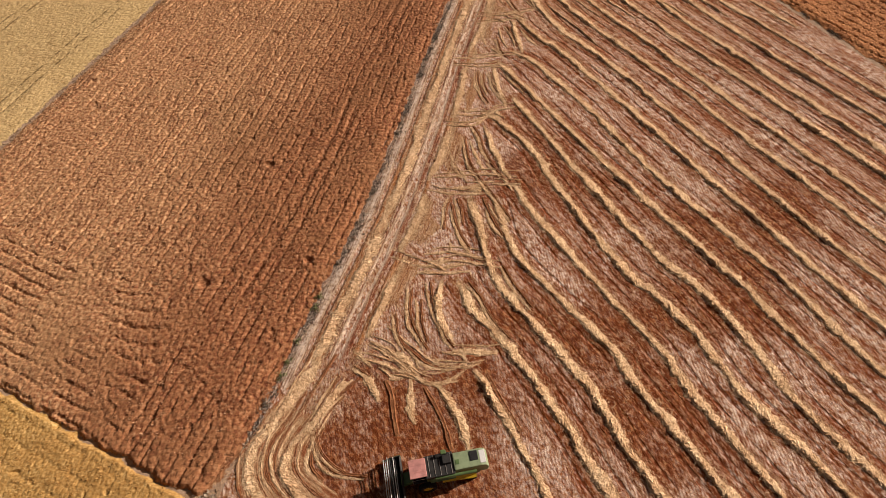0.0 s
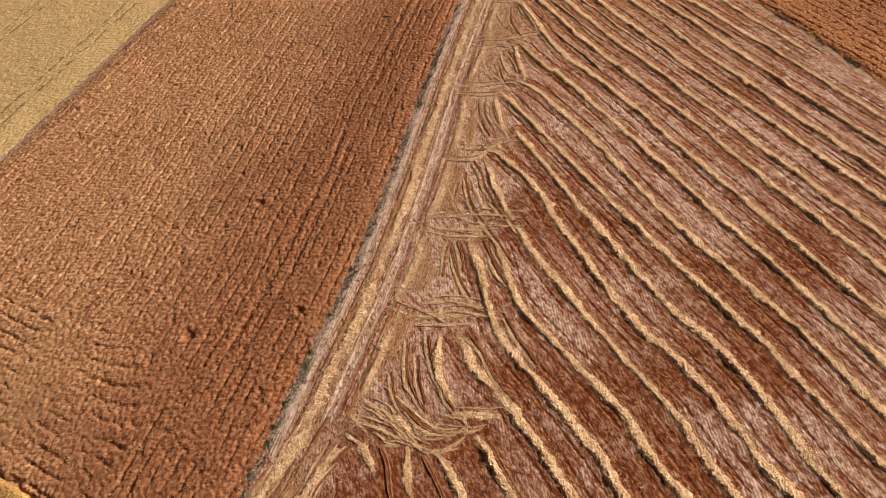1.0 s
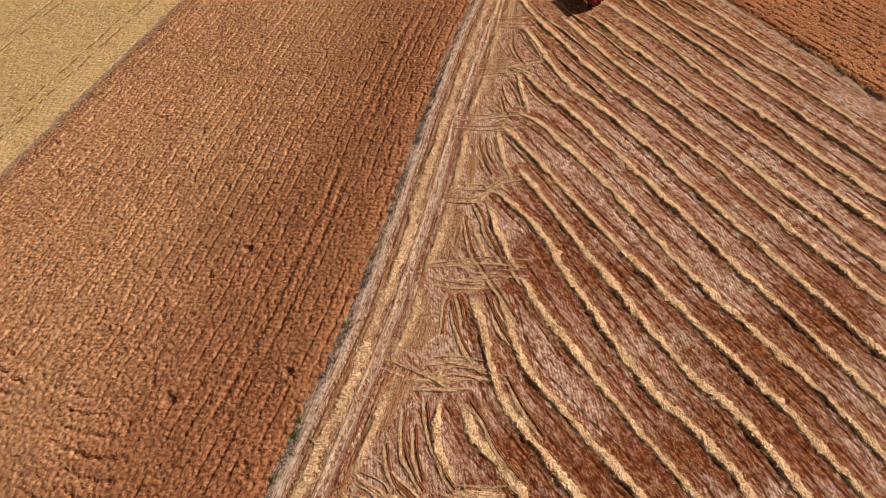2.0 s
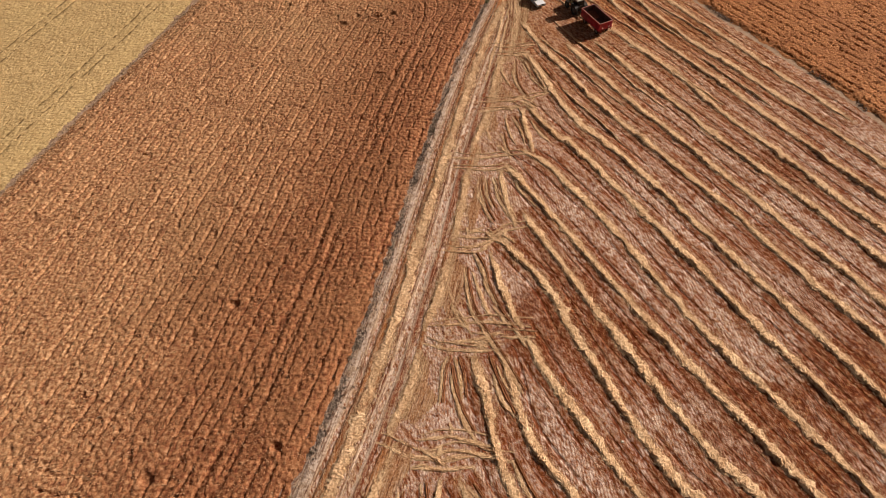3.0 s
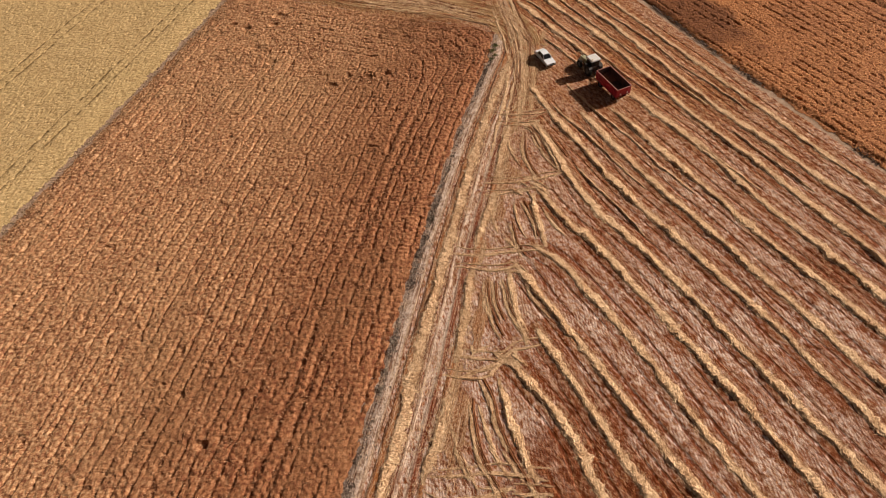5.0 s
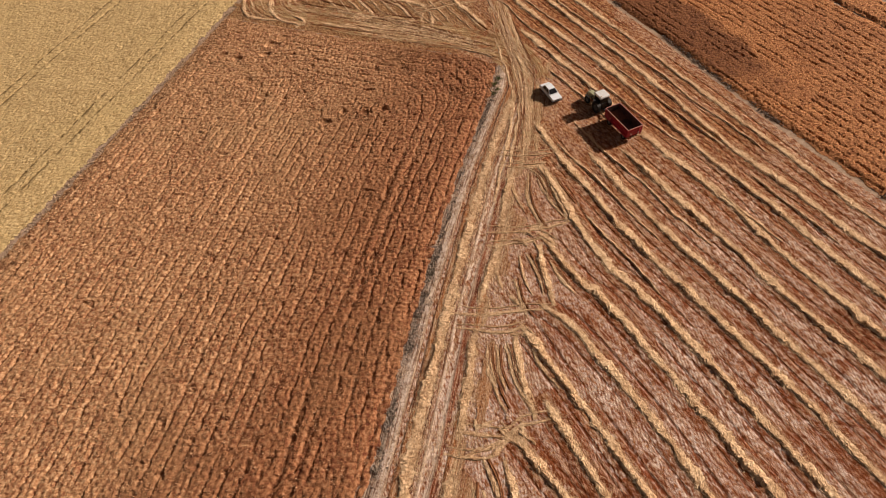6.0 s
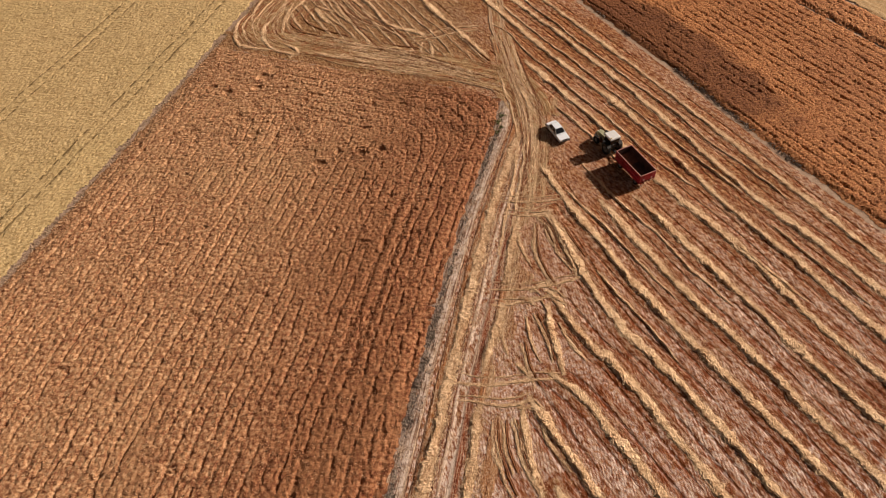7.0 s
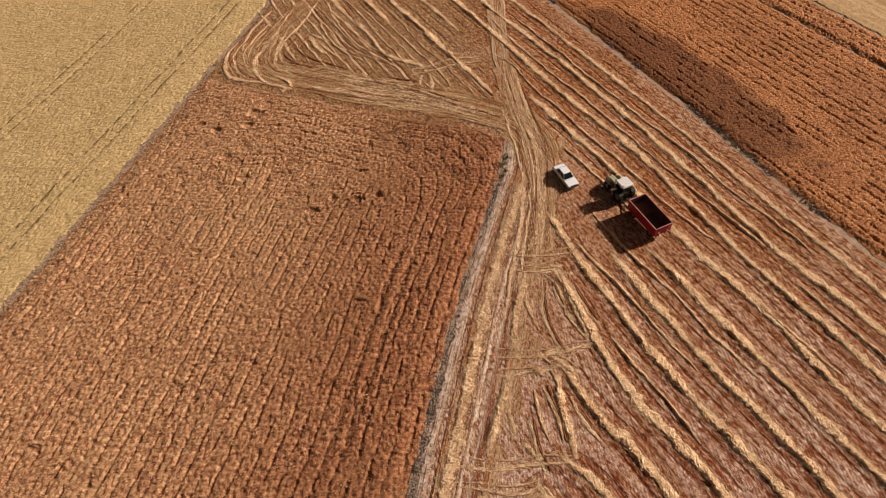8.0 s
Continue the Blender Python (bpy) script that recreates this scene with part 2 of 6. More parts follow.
    bare = math_n(nt, "MULTIPLY", smooth_step(nt, math_n(nt, "ABSOLUTE", math_n(nt, "SUBTRACT", ph, 0.9)), 0.65, 0.25), smooth_step(nt, noise_n(nt, st, 0.8, 4.0, 0.7), 0.38, 0.5))
    col = mix(nt, math_n(nt, "MULTIPLY", bare, 0.48), col, mix(nt, smooth_step(nt, fine, 0.4, 0.62), tuple(c * 0.6 for c in rust), mix_t(rust, brown, 0.3)))
    mott = noise_n(nt, coords(nt, rz=radians(-(90 + ROW_ANG)), scale=(1.0, 0.4, 1.0)), 2.9, 5.0, 0.8)
    col = mix(nt, math_n(nt, "MULTIPLY", smooth_step(nt, mott, 0.52, 0.58), math_n(nt, "MULTIPLY_ADD", chaff, 0.55, 0.3)), col, white)
    col = mix(nt, math_n(nt, "MULTIPLY", smooth_step(nt, mott, 0.48, 0.42), 0.8), col, tuple(c * 0.5 for c in rust))
    # the drill rows stay visible through the thin chaff
    hatch = math_n(nt, "MULTIPLY", smooth_step(nt, drill01, 0.55, 0.95), math_n(nt, "MULTIPLY_ADD", math_n(nt, "MAXIMUM", chaff, mid_), 0.3, 0.1))
    col = mix(nt, hatch, col, mix_t(rust, brown, 0.15))
    redcol = mix(nt, smooth_step(nt, mott, 0.46, 0.6), tuple(c * 0.5 for c in rust), mix(nt, smooth_step(nt, fine, 0.45, 0.65), mix_t(rust, brown, 0.4), (0.56, 0.31, 0.135)))
    col = mix(nt, math_n(nt, "MULTIPLY", red, math_n(nt, "MULTIPLY_ADD", smooth_step(nt, b2, 0.58, 0.46), 0.35, 0.6)), col, redcol)
    # the far half of the field lost its chaff: warm bare stubble
    warm = mix(nt, smooth_step(nt, mott, 0.44, 0.56), (0.20, 0.052, 0.016), mix(nt, smooth_step(nt, fine, 0.42, 0.62), (0.48, 0.195, 0.068), (0.72, 0.46, 0.225)))
    col = mix(nt, math_n(nt, "MULTIPLY", smooth_step(nt, sx.outputs[1], 76.0, 120.0), 0.62), col, warm)
    tancol = mix(nt, smooth_step(nt, mott, 0.42, 0.6), (0.20, 0.09, 0.035), mix(nt, smooth_step(nt, fine, 0.4, 0.62), (0.40, 0.225, 0.095), (0.62, 0.43, 0.22)))
    tancol = mix(nt, math_n(nt, "MULTIPLY", smooth_step(nt, lines, 0.47, 0.41), 0.6), tancol, (0.13, 0.055, 0.024))
    col = mix(nt, math_n(nt, "MULTIPLY", tan_, 0.78), col, tancol)
    nt.links.new(col, b.inputs["Base Color"])
    hgt = math_n(nt, "ADD", math_n(nt, "MULTIPLY", drill01, 0.08), math_n(nt, "MULTIPLY", noise_n(nt, w, 8.0, 3.0, 0.8), 1.4))
    hgt = math_n(nt, "SUBTRACT", hgt, math_n(nt, "MULTIPLY", wheel, 0.8))
    bump(nt, b, hgt, 0.12, 1.0)
    return m


def mix_t(a, b, f):
    return tuple(x + (y - x) * f for x, y in zip(a, b))


def straw_mat(name, low, mid, high):
    """Matted straw: pale stalks over darker, dusty and trampled places."""
    m, nt, b = nodes(name, 0.8)
    v = coords(nt)
    n1, n2, n3 = noise_n(nt, v, 0.45, 4.0, 0.6), noise_n(nt, v, 3.6, 5.0, 0.8), noise_n(nt, v, 1.3, 3.0, 0.65)
    col = ramp(nt, n2, [(0.35, low), (0.48, mid), (0.62, high)])
    isl = nt.nodes.new("ShaderNodeNewGeometry")
    col = mix(nt, math_n(nt, "MULTIPLY", isl.outputs["Random Per Island"], 0.3), col, high)
    col = mix(nt, math_n(nt, "MULTIPLY", smooth_step(nt, n3, 0.47, 0.6), 0.62), col, mix(nt, smooth_step(nt, n2, 0.4, 0.6), low, mid))
    col = mix(nt, math_n(nt, "MULTIPLY", smooth_step(nt, n1, 0.46, 0.62), 0.6), col, mix(nt, smooth_step(nt, n2, 0.4, 0.58), low, mid))
    nt.links.new(col, b.inputs["Base Color"])
    bump(nt, b, noise_n(nt, v, 12.0, 3.0, 0.8), 0.05, 0.7)
    return m


RUST, BROWN, PALE = (0.285, 0.060, 0.014), (0.50, 0.195, 0.06), (0.82, 0.63, 0.455)
M_GROUND = soil_mat("bare_soil", (0.23, 0.145, 0.098), (0.41, 0.285, 0.20), (0.60, 0.455, 0.345), 1.1)
M_STUBBLE = stubble_mat("stubble", RUST, BROWN, PALE, 4.6, 18.9)
M_STRAW = straw_mat("straw", (0.37, 0.175, 0.08), (0.72, 0.50, 0.285), (0.95, 0.765, 0.53))
M_BROWN = crop_mat("brown_crop", (0.195, 0.067, 0.033), (0.465, 0.246, 0.118), (0.70, 0.46, 0.265), (0.43, 0.27, 0.137), grain=2.3, drift=((-44, 74), (0.955, -0.296), 26.0, (0.56, 0.36, 0.29)))
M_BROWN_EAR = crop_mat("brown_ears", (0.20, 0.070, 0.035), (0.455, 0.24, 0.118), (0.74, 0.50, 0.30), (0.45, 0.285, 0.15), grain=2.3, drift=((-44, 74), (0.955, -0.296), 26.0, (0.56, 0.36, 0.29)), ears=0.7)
M_PALE = crop_mat("pale_wheat", (0.31, 0.205, 0.088), (0.55, 0.40, 0.19), (0.71, 0.545, 0.30), (0.51, 0.38, 0.18), grain=3.4, tram=((-71.8, 70.0), (-36.6, 178.0), (5.6, 7.7, 23.6, 25.7)))
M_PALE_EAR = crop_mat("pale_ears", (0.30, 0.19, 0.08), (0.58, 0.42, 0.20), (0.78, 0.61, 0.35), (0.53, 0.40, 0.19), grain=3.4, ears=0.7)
M_GOLD = crop_mat("gold_wheat", (0.28, 0.15, 0.042), (0.49, 0.30, 0.10), (0.70, 0.49, 0.215), (0.44, 0.24, 0.075), ears=0.3)
DARK_PATCH = ((33.5, 147.0), 25.0, 6.0)
M_ORANGE = crop_mat("orange_crop", (0.18, 0.057, 0.021), (0.455, 0.183, 0.064), (0.70, 0.36, 0.15), (0.27, 0.1, 0.042), 0.045, dark=DARK_PATCH)
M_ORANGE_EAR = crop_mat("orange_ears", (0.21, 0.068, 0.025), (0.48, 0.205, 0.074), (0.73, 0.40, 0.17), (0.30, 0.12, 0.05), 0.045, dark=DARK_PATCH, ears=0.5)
M_WEED = crop_mat("dry_weeds", (0.17, 0.135, 0.105), (0.33, 0.27, 0.21), (0.50, 0.41, 0.32), (0.24, 0.22, 0.15), 0.2)
M_FARFIELD = soil_mat("far_stubble", (0.24, 0.12, 0.05), (0.52, 0.34, 0.165), (0.84, 0.66, 0.42), 0.9, (1.0, 0.02, 1.0), radians(-(90 + ROW_ANG)))

# ---- plan ----
D_ROW = np.array([math.cos(radians(ROW_ANG)), math.sin(radians(ROW_ANG))])
N_ROW = np.array([-D_ROW[1], D_ROW[0]])


def row_point(s, l):
    """World place of a point s metres across the passes and l metres up along them."""
    return N_ROW * s - D_ROW * l


def margin_x(y):
    """The weedy edge between the standing brown crop and the harvested field."""
    y = np.asarray(y, float)
    return np.interp(y, [-40, 17, 25, 37, 53, 70, 86, 104, 110, 115, 120, 125, 128, 132, 150], [-38, -26.0, -23.5, -19.8, -14.7, -10.6, -7.2, -2.75, -1.15, 0.5, 2.0, 3.65, 4.6, 5.2, 8.0])


def line_d(x, y, a, b):
    """Signed distance to the left of the line from a to b."""
    dx, dy = b[0] - a[0], b[1] - a[1]
    return ((y - a[1]) * dx - (x - a[0]) * dy) / math.hypot(dx, dy)


def hash01(ix, iy, seed):
    h = (ix.astype(np.int64) * 374761393 + iy.astype(np.int64) * 668265263 + seed * 974634777) & 0xFFFFFFFF
    h = ((h ^ (h >> 13)) * 1274126177) & 0xFFFFFFFF
    return ((h ^ (h >> 16)) & 0xFFFFFF) / float(0xFFFFFF)


def vnoise(x, y, seed=0):
    ix, iy = np.floor(x), np.floor(y)
    fx, fy = x - ix, y - iy
    fx, fy = fx * fx * (3 - 2 * fx), fy * fy * (3 - 2 * fy)
    a, b = hash01(ix, iy, seed), hash01(ix + 1, iy, seed)
    c, d = hash01(ix, iy + 1, seed), hash01(ix + 1, iy + 1, seed)
    return (a * (1 - fx) + b * fx) * (1 - fy) + (c * (1 - fx) + d * fx) * fy


def fast_mesh(name, verts, faces, material, flat=True, uv=None):
    """One mesh from arrays; faces are all of the same number of corners."""
    me = bpy.data.meshes.new(name)
    verts, faces = np.asarray(verts, np.float32), np.asarray(faces, np.int32)
    n, k = faces.shape
    me.vertices.add(len(verts))
    me.vertices.foreach_set("co", verts.ravel())
    me.loops.add(n * k)
    me.loops.foreach_set("vertex_index", faces.ravel())
    me.polygons.add(n)
    me.polygons.foreach_set("loop_start", np.arange(0, n * k, k, dtype=np.int32))
    me.update(calc_edges=True)
    me.polygons.foreach_set("use_smooth", np.full(n, not flat))
    if uv is not None:
        lay = me.uv_layers.new(name="UVMap")
        lay.data.foreach_set("uv", np.asarray(uv, np.float32)[faces.ravel()].ravel())
    me.materials.append(material)
    me.validate()
    return me


def grid_faces(nx, ny, keep=None):
    i = np.arange(nx * ny).reshape(nx, ny)
    f = np.stack([i[:-1, :-1], i[1:, :-1], i[1:, 1:], i[:-1, 1:]], -1).reshape(-1, 4)
    if keep is not None:
        f = f[keep.ravel()[f].all(1)]
    used, inv = np.unique(f, return_inverse=True)
    return used, inv.reshape(f.shape)


def smooth01(v):
    v = np.clip(v, 0, 1)
    return v * v * (3 - 2 * v)


def plants(x, y, cell, seed):
    """Distance from each place to the nearest plant of a jittered planting, and that plant's own random number."""
    ix, iy = np.floor(x / cell), np.floor(y / cell)
    best, rnd = np.full(x.shape, 9.0), np.zeros(x.shape)
    for dx in (-1, 0, 1):
        for dy in (-1, 0, 1):
            jx, jy = ix + dx, iy + dy
            px, py = (jx + 0.1 + 0.8 * hash01(jx, jy, seed)) * cell, (jy + 0.1 + 0.8 * hash01(jx, jy, seed + 1)) * cell
            d = np.hypot(x - px, y - py) / cell
            near = d < best
            best, rnd = np.where(near, d, best), np.where(near, hash01(jx, jy, seed + 2), rnd)
    return best, rnd


def crop_rows(x, y, phase, period, seed):
    """How deep the gap between two drill rows is at a place: broken, wavering lines."""
    ph = phase(x, y) + (vnoise(x * 0.25, y * 0.25, seed + 1) - 0.5) * 0.34 + (vnoise(x * 1.1, y * 1.1, seed + 6) - 0.5) * 0.22
    cyc = np.abs((ph / period) % 1.0 - 0.5)
    brk = smooth01((vnoise(0.29 * x + 0.1 * y, 0.12 * y - 0.1 * x, seed + 2) - 0.08) / 0.36) * smooth01((vnoise(0.83 * x + 0.56 * y, 0.83 * y - 0.56 * x, seed + 8) - 0.1) / 0.36)
    return smooth01(1 - cyc / 0.19) * brk


def canopy(name, label, category, box, step, edge, phase, height, period, gap, material, seed, lumps=0.10, dips=None, flat=True, cell=0.62, slope=0.55, ease=None, bald=0.35):
    """A standing crop: bushy plants in an uneven canopy that thins out at its edges, with gaps between the drill rows."""
    x0, x1, y0, y1 = box
    xs, ys = np.arange(x0, x1, step), np.arange(y0, y1, step)
    X, Y = np.meshgrid(xs, ys, indexing="ij")
    rng = np.random.default_rng(seed)
    X = X + rng.uniform(-0.38, 0.38, X.shape) * step
    Y = Y + rng.uniform(-0.38, 0.38, Y.shape) * step
    E = edge(X, Y) + (vnoise(X * 0.9, Y * 0.9, seed) - 0.5) * 0.7
    keep = E > -0.25
    used, faces = grid_faces(len(xs), len(ys), keep)
    X, Y, E = X.ravel()[used], Y.ravel()[used], E.ravel()[used]
    furrow = crop_rows(X, Y, phase, period, seed)
    near, rnd = plants(X, Y, cell, seed + 11)
    XB, YB = 0.45 * X - 0.89 * Y, 0.45 * Y + 0.89 * X
    z = height * (0.74 + 0.2 * vnoise(X * 0.12, Y * 0.12, seed + 3) + 0.16 * vnoise(X * 0.5, Y * 0.5, seed + 14))
    z += lumps * 2.6 * ((0.75 + 0.7 * rnd) * (1 - (near / 0.62) ** 2) - 0.55) + lumps * (vnoise(XB * 3.3, YB * 3.3, seed + 7) - 0.5) * 1.2 + rng.uniform(-1, 1, X.shape) * lumps * 0.4
    holes = smooth01((vnoise(X * 0.9, Y * 0.9, seed + 5) - 0.86) / 0.08)
    ramp_d = (ease or edge)(X, Y) + 0.25
    z = z - (gap(X, Y) if callable(gap) else gap) * furrow * (0.45 + 1.1 * rnd) - holes * height * bald - (dips(X, Y) if dips else 0)
    z = np.maximum(z - height * 0.7 * (1 - smooth01(ramp_d / slope)), 0.04) * smooth01((E + 0.25) / 0.55) - 0.03
    me = fast_mesh(name, np.stack([X, Y, z], 1), faces, material, flat=flat)
    return tagged(new(name, me), label, category, kind="stuff")


def ears(name, label, category, box, spacing, edge, phase, height, period, material, seed, blades=5, size=0.2, dips=None, slope=0.55, cell=0.62):
    """Ears and dry stalks that stand out of a crop, in splayed bunches; few of them in the gaps."""
    x0, x1, y0, y1 = box
    xs, ys = np.arange(x0, x1, spacing), np.arange(y0, y1, spacing)
    X, Y = (a.ravel() for a in np.meshgrid(xs, ys, indexing="ij"))
    rng = np.random.default_rng(seed)
    X, Y = X + rng.uniform(-0.6, 0.6, X.shape) * spacing, Y + rng.uniform(-0.6, 0.6, Y.shape) * spacing
    E = edge(X, Y)
    keep = E > 0.15
    X, Y, E = X[keep], Y[keep], E[keep]
    low = crop_rows(X, Y, phase, period, seed - 300)
    near, rnd = plants(X, Y, cell, seed - 289)
    low = low + (dips(X, Y) * 2.5 if dips else 0)
    keep = rng.uniform(size=X.shape) > low * 0.9 + smooth01((near - 0.4) / 0.35) * 0.55
    X, Y, E, near, rnd = X[keep], Y[keep], E[keep], near[keep], rnd[keep]
    base = np.stack([X, Y, height * (0.5 + 0.35 * rnd - 0.25 * near) * smooth01((E + 0.25) / slope)], 1)
    k = len(base) * blades
    base = np.repeat(base, blades, 0) + np.concatenate([rng.uniform(-0.14, 0.14, (k, 2)), rng.uniform(-0.04, 0.04, (k, 1))], 1)
    ang, lean = rng.uniform(0, 2 * np.pi, k), rng.uniform(0.15, 1.0, k) * size
    side = np.stack([-np.sin(ang), np.cos(ang), rng.uniform(-0.3, 0.3, k)], 1) * rng.uniform(0.016, 0.042, (k, 1))
    tip = base + np.stack([np.cos(ang) * lean, np.sin(ang) * lean, rng.uniform(0.5, 1.3, k) * size], 1)
    verts = np.stack([base - side, base + side, tip + side * 0.6, tip - side * 0.6], 1).reshape(-1, 3)
    me = fast_mesh(name, verts, np.arange(k * 4).reshape(-1, 4), material)
    return tagged(new(name, me), label, category, kind="stuff")


def tufts(name, label, category, places, height, spread, material, seed, blades=4):
    """Ears and stalks that stand out of a canopy, each a small splayed bunch."""
    rng = np.random.default_rng(seed)
    n = len(places)
    k = n * blades
    base = np.repeat(places, blades, 0) + np.concatenate([rng.uniform(-0.1, 0.1, (k, 2)), np.zeros((k, 1))], 1)
    ang, lean = rng.uniform(0, 2 * np.pi, k), rng.uniform(0.2, 1.0, k) * spread
    h = rng.uniform(0.6, 1.2, k) * height
    side = np.stack([-np.sin(ang), np.cos(ang), np.zeros(k)], 1) * (0.05 + 0.06 * rng.uniform(size=(k, 1)))
    tip = base + np.stack([np.cos(ang) * lean, np.sin(ang) * lean, h], 1)
    verts = np.stack([base - side, base + side, tip + side * 0.5, tip - side * 0.5], 1).reshape(-1, 3)
    me = fast_mesh(name, verts, np.arange(k * 4).reshape(-1, 4), material)
    return tagged(new(name, me), label, category, kind="stuff")


def catmull(pts, step):
    """A smooth path through a few plan points, resampled evenly."""
    p = np.asarray(pts, float)
    if len(p) == 2:
        q = p
    else:
        e = np.vstack([2 * p[0] - p[1], p, 2 * p[-1] - p[-2]])
        out = []
        for i in range(1, len(e) - 2):
            t = np.linspace(0, 1, 12, endpoint=False)[:, None]
            a, b, c, d = e[i - 1], e[i], e[i + 1], e[i + 2]
            out.append(0.5 * (2 * b + (c - a) * t + (2 * a - 5 * b + 4 * c - d) * t ** 2 + (3 * b - a - 3 * c + d) * t ** 3))
        q = np.vstack(out + [p[-1:]])
    seg = np.hypot(*np.diff(q, axis=0).T)
    cum = np.concatenate([[0], np.cumsum(seg)])
    u = np.linspace(0, cum[-1], max(3, int(cum[-1] / step)))
    return np.stack([np.interp(u, cum, q[:, 0]), np.interp(u, cum, q[:, 1])], 1), u


SWATH_SEED = [100]


def swath(pts, width=1.15, height=0.42, label="pale yellow straw windrow lying on stubble", group="windrows on the harvested field", name="straw_windrow", wobble=0.28, sticks=84, ragged=0.5, step=0.15):
    """A windrow of straw: a ragged, matted ridge with loose stalks, broken and uneven along its length."""
    SWATH_SEED[0] += 7
    seed = SWATH_SEED[0]
    rng = np.random.default_rng(seed)
    c, u = catmull(pts, step)
    tan = np.gradient(c, axis=0)
    tan /= np.hypot(*tan.T)[:, None]
    nor = np.stack([-tan[:, 1], tan[:, 0]], 1)
    c = c + nor * ((vnoise(u * 0.16, u * 0, seed) - 0.5) * 2 * wobble + (vnoise(u * 0.6, u * 0 + 5, seed) - 0.5) * 0.26)[:, None]
    w = width * (0.52 + 0.6 * vnoise(u * 0.35, u * 0 + 9, seed) + 0.5 * vnoise(u * 1.9, u * 0 + 8, seed)) / 2
    h = height * (1 - ragged + 2 * ragged * vnoise(u * 0.3, u * 0 + 3, seed)) * (0.65 + 0.7 * vnoise(u * 1.3, u * 0 + 4, seed))
    taper = smooth01(np.minimum(u, u[-1] - u) / min(2.6, u[-1] * 0.3))
    h, w = h * taper, w * (0.4 + 0.6 * taper)
    # section skewed for shade: steep away from the sun, long thin apron towards it
    sunward = np.where(nor @ np.array([0.93, 0.36]) > 0, 1.0, -1.0)
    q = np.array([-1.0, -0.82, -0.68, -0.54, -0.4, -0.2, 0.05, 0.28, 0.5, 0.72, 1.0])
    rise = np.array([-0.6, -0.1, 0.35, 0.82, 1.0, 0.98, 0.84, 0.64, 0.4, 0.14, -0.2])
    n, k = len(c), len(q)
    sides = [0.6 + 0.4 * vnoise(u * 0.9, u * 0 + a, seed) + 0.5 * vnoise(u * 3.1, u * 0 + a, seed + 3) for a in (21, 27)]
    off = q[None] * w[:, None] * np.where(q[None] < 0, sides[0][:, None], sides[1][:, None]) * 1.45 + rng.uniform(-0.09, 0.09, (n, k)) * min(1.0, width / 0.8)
    off = off * 0.86 * sunward[:, None]
    prof = rise
    uu, oo = u[:, None] + 0 * off, off + 40.0
    lump = 0.62 + 0.36 * vnoise(uu * 1.2, oo * 2.0, seed + 1) + 0.4 * vnoise(uu * 4.4, oo * 5.0, seed + 2)
    Z = prof[None] * h[:, None] * lump * (1 + rng.uniform(-0.28, 0.28, (n, k))) + (rng.uniform(-0.04, 0.04, (n, k)) - 0.035) * (0.3 + 0.7 * taper[:, None])
    Z[:, 0], Z[:, -1] = -0.12, -0.12
    P = c[:, None, :] + nor[:, None, :] * off[..., None] + tan[:, None, :] * rng.uniform(-0.05, 0.05, (n, k, 1))
    verts = np.concatenate([P, Z[..., None] + 0.05], -1).reshape(-1, 3)
    _, faces = grid_faces(n, k)
    # loose stalks over and beside the ridge
    m = int(u[-1] * sticks)
    i = rng.integers(0, n, m)
    o = np.clip(rng.normal(0.0, 0.85, m), -2.4, 3.0)
    base = c[i] + nor[i] * ((o + 0.35) * w[i] * sunward[i])[:, None]
    zz = np.interp(o + 0.35, q * 1.45, np.maximum(rise, 0)) * h[i] * rng.uniform(0.8, 1.15, m) + 0.06
    a = np.arctan2(tan[i, 1], tan[i, 0]) + rng.normal(0, 0.8 if width > 0.6 else 0.35, m)
    dirv = np.stack([np.cos(a), np.sin(a), rng.uniform(-0.3, 0.35, m)], 1) * rng.uniform(0.12, 0.38, (m, 1)) * min(1.0, 0.35 + width * 0.75)
    side = np.stack([-np.sin(a), np.cos(a), rng.uniform(-0.6, 0.6, m)], 1) * rng.uniform(0.007, 0.02, (m, 1))
    b3 = np.concatenate([base, zz[:, None]], 1)
    sv = np.stack([b3 - side, b3 + side, b3 + dirv + side, b3 + dirv - side], 1).reshape(-1, 3)
    sv[:, 2] = np.maximum(sv[:, 2], 0.05)
    sf = np.arange(m * 4).reshape(-1, 4)
    if u[-1] < 9.0:
        me = fast_mesh(name, np.vstack([verts, sv]), np.vstack([faces, sf + len(verts)]), M_STRAW)
        return tagged(new(name, me), label, "windrow", group)
    ridge = tagged(new(name, fast_mesh(name, verts, faces, M_STRAW)), label, "windrow", group)
    stalks = new("straw_litter", fast_mesh("straw_litter", sv, sf, M_STRAW))
    stalks.parent = ridge
    tagged(stalks, "loose pale stalks over the ridge", kind="stuff")
    return ridge


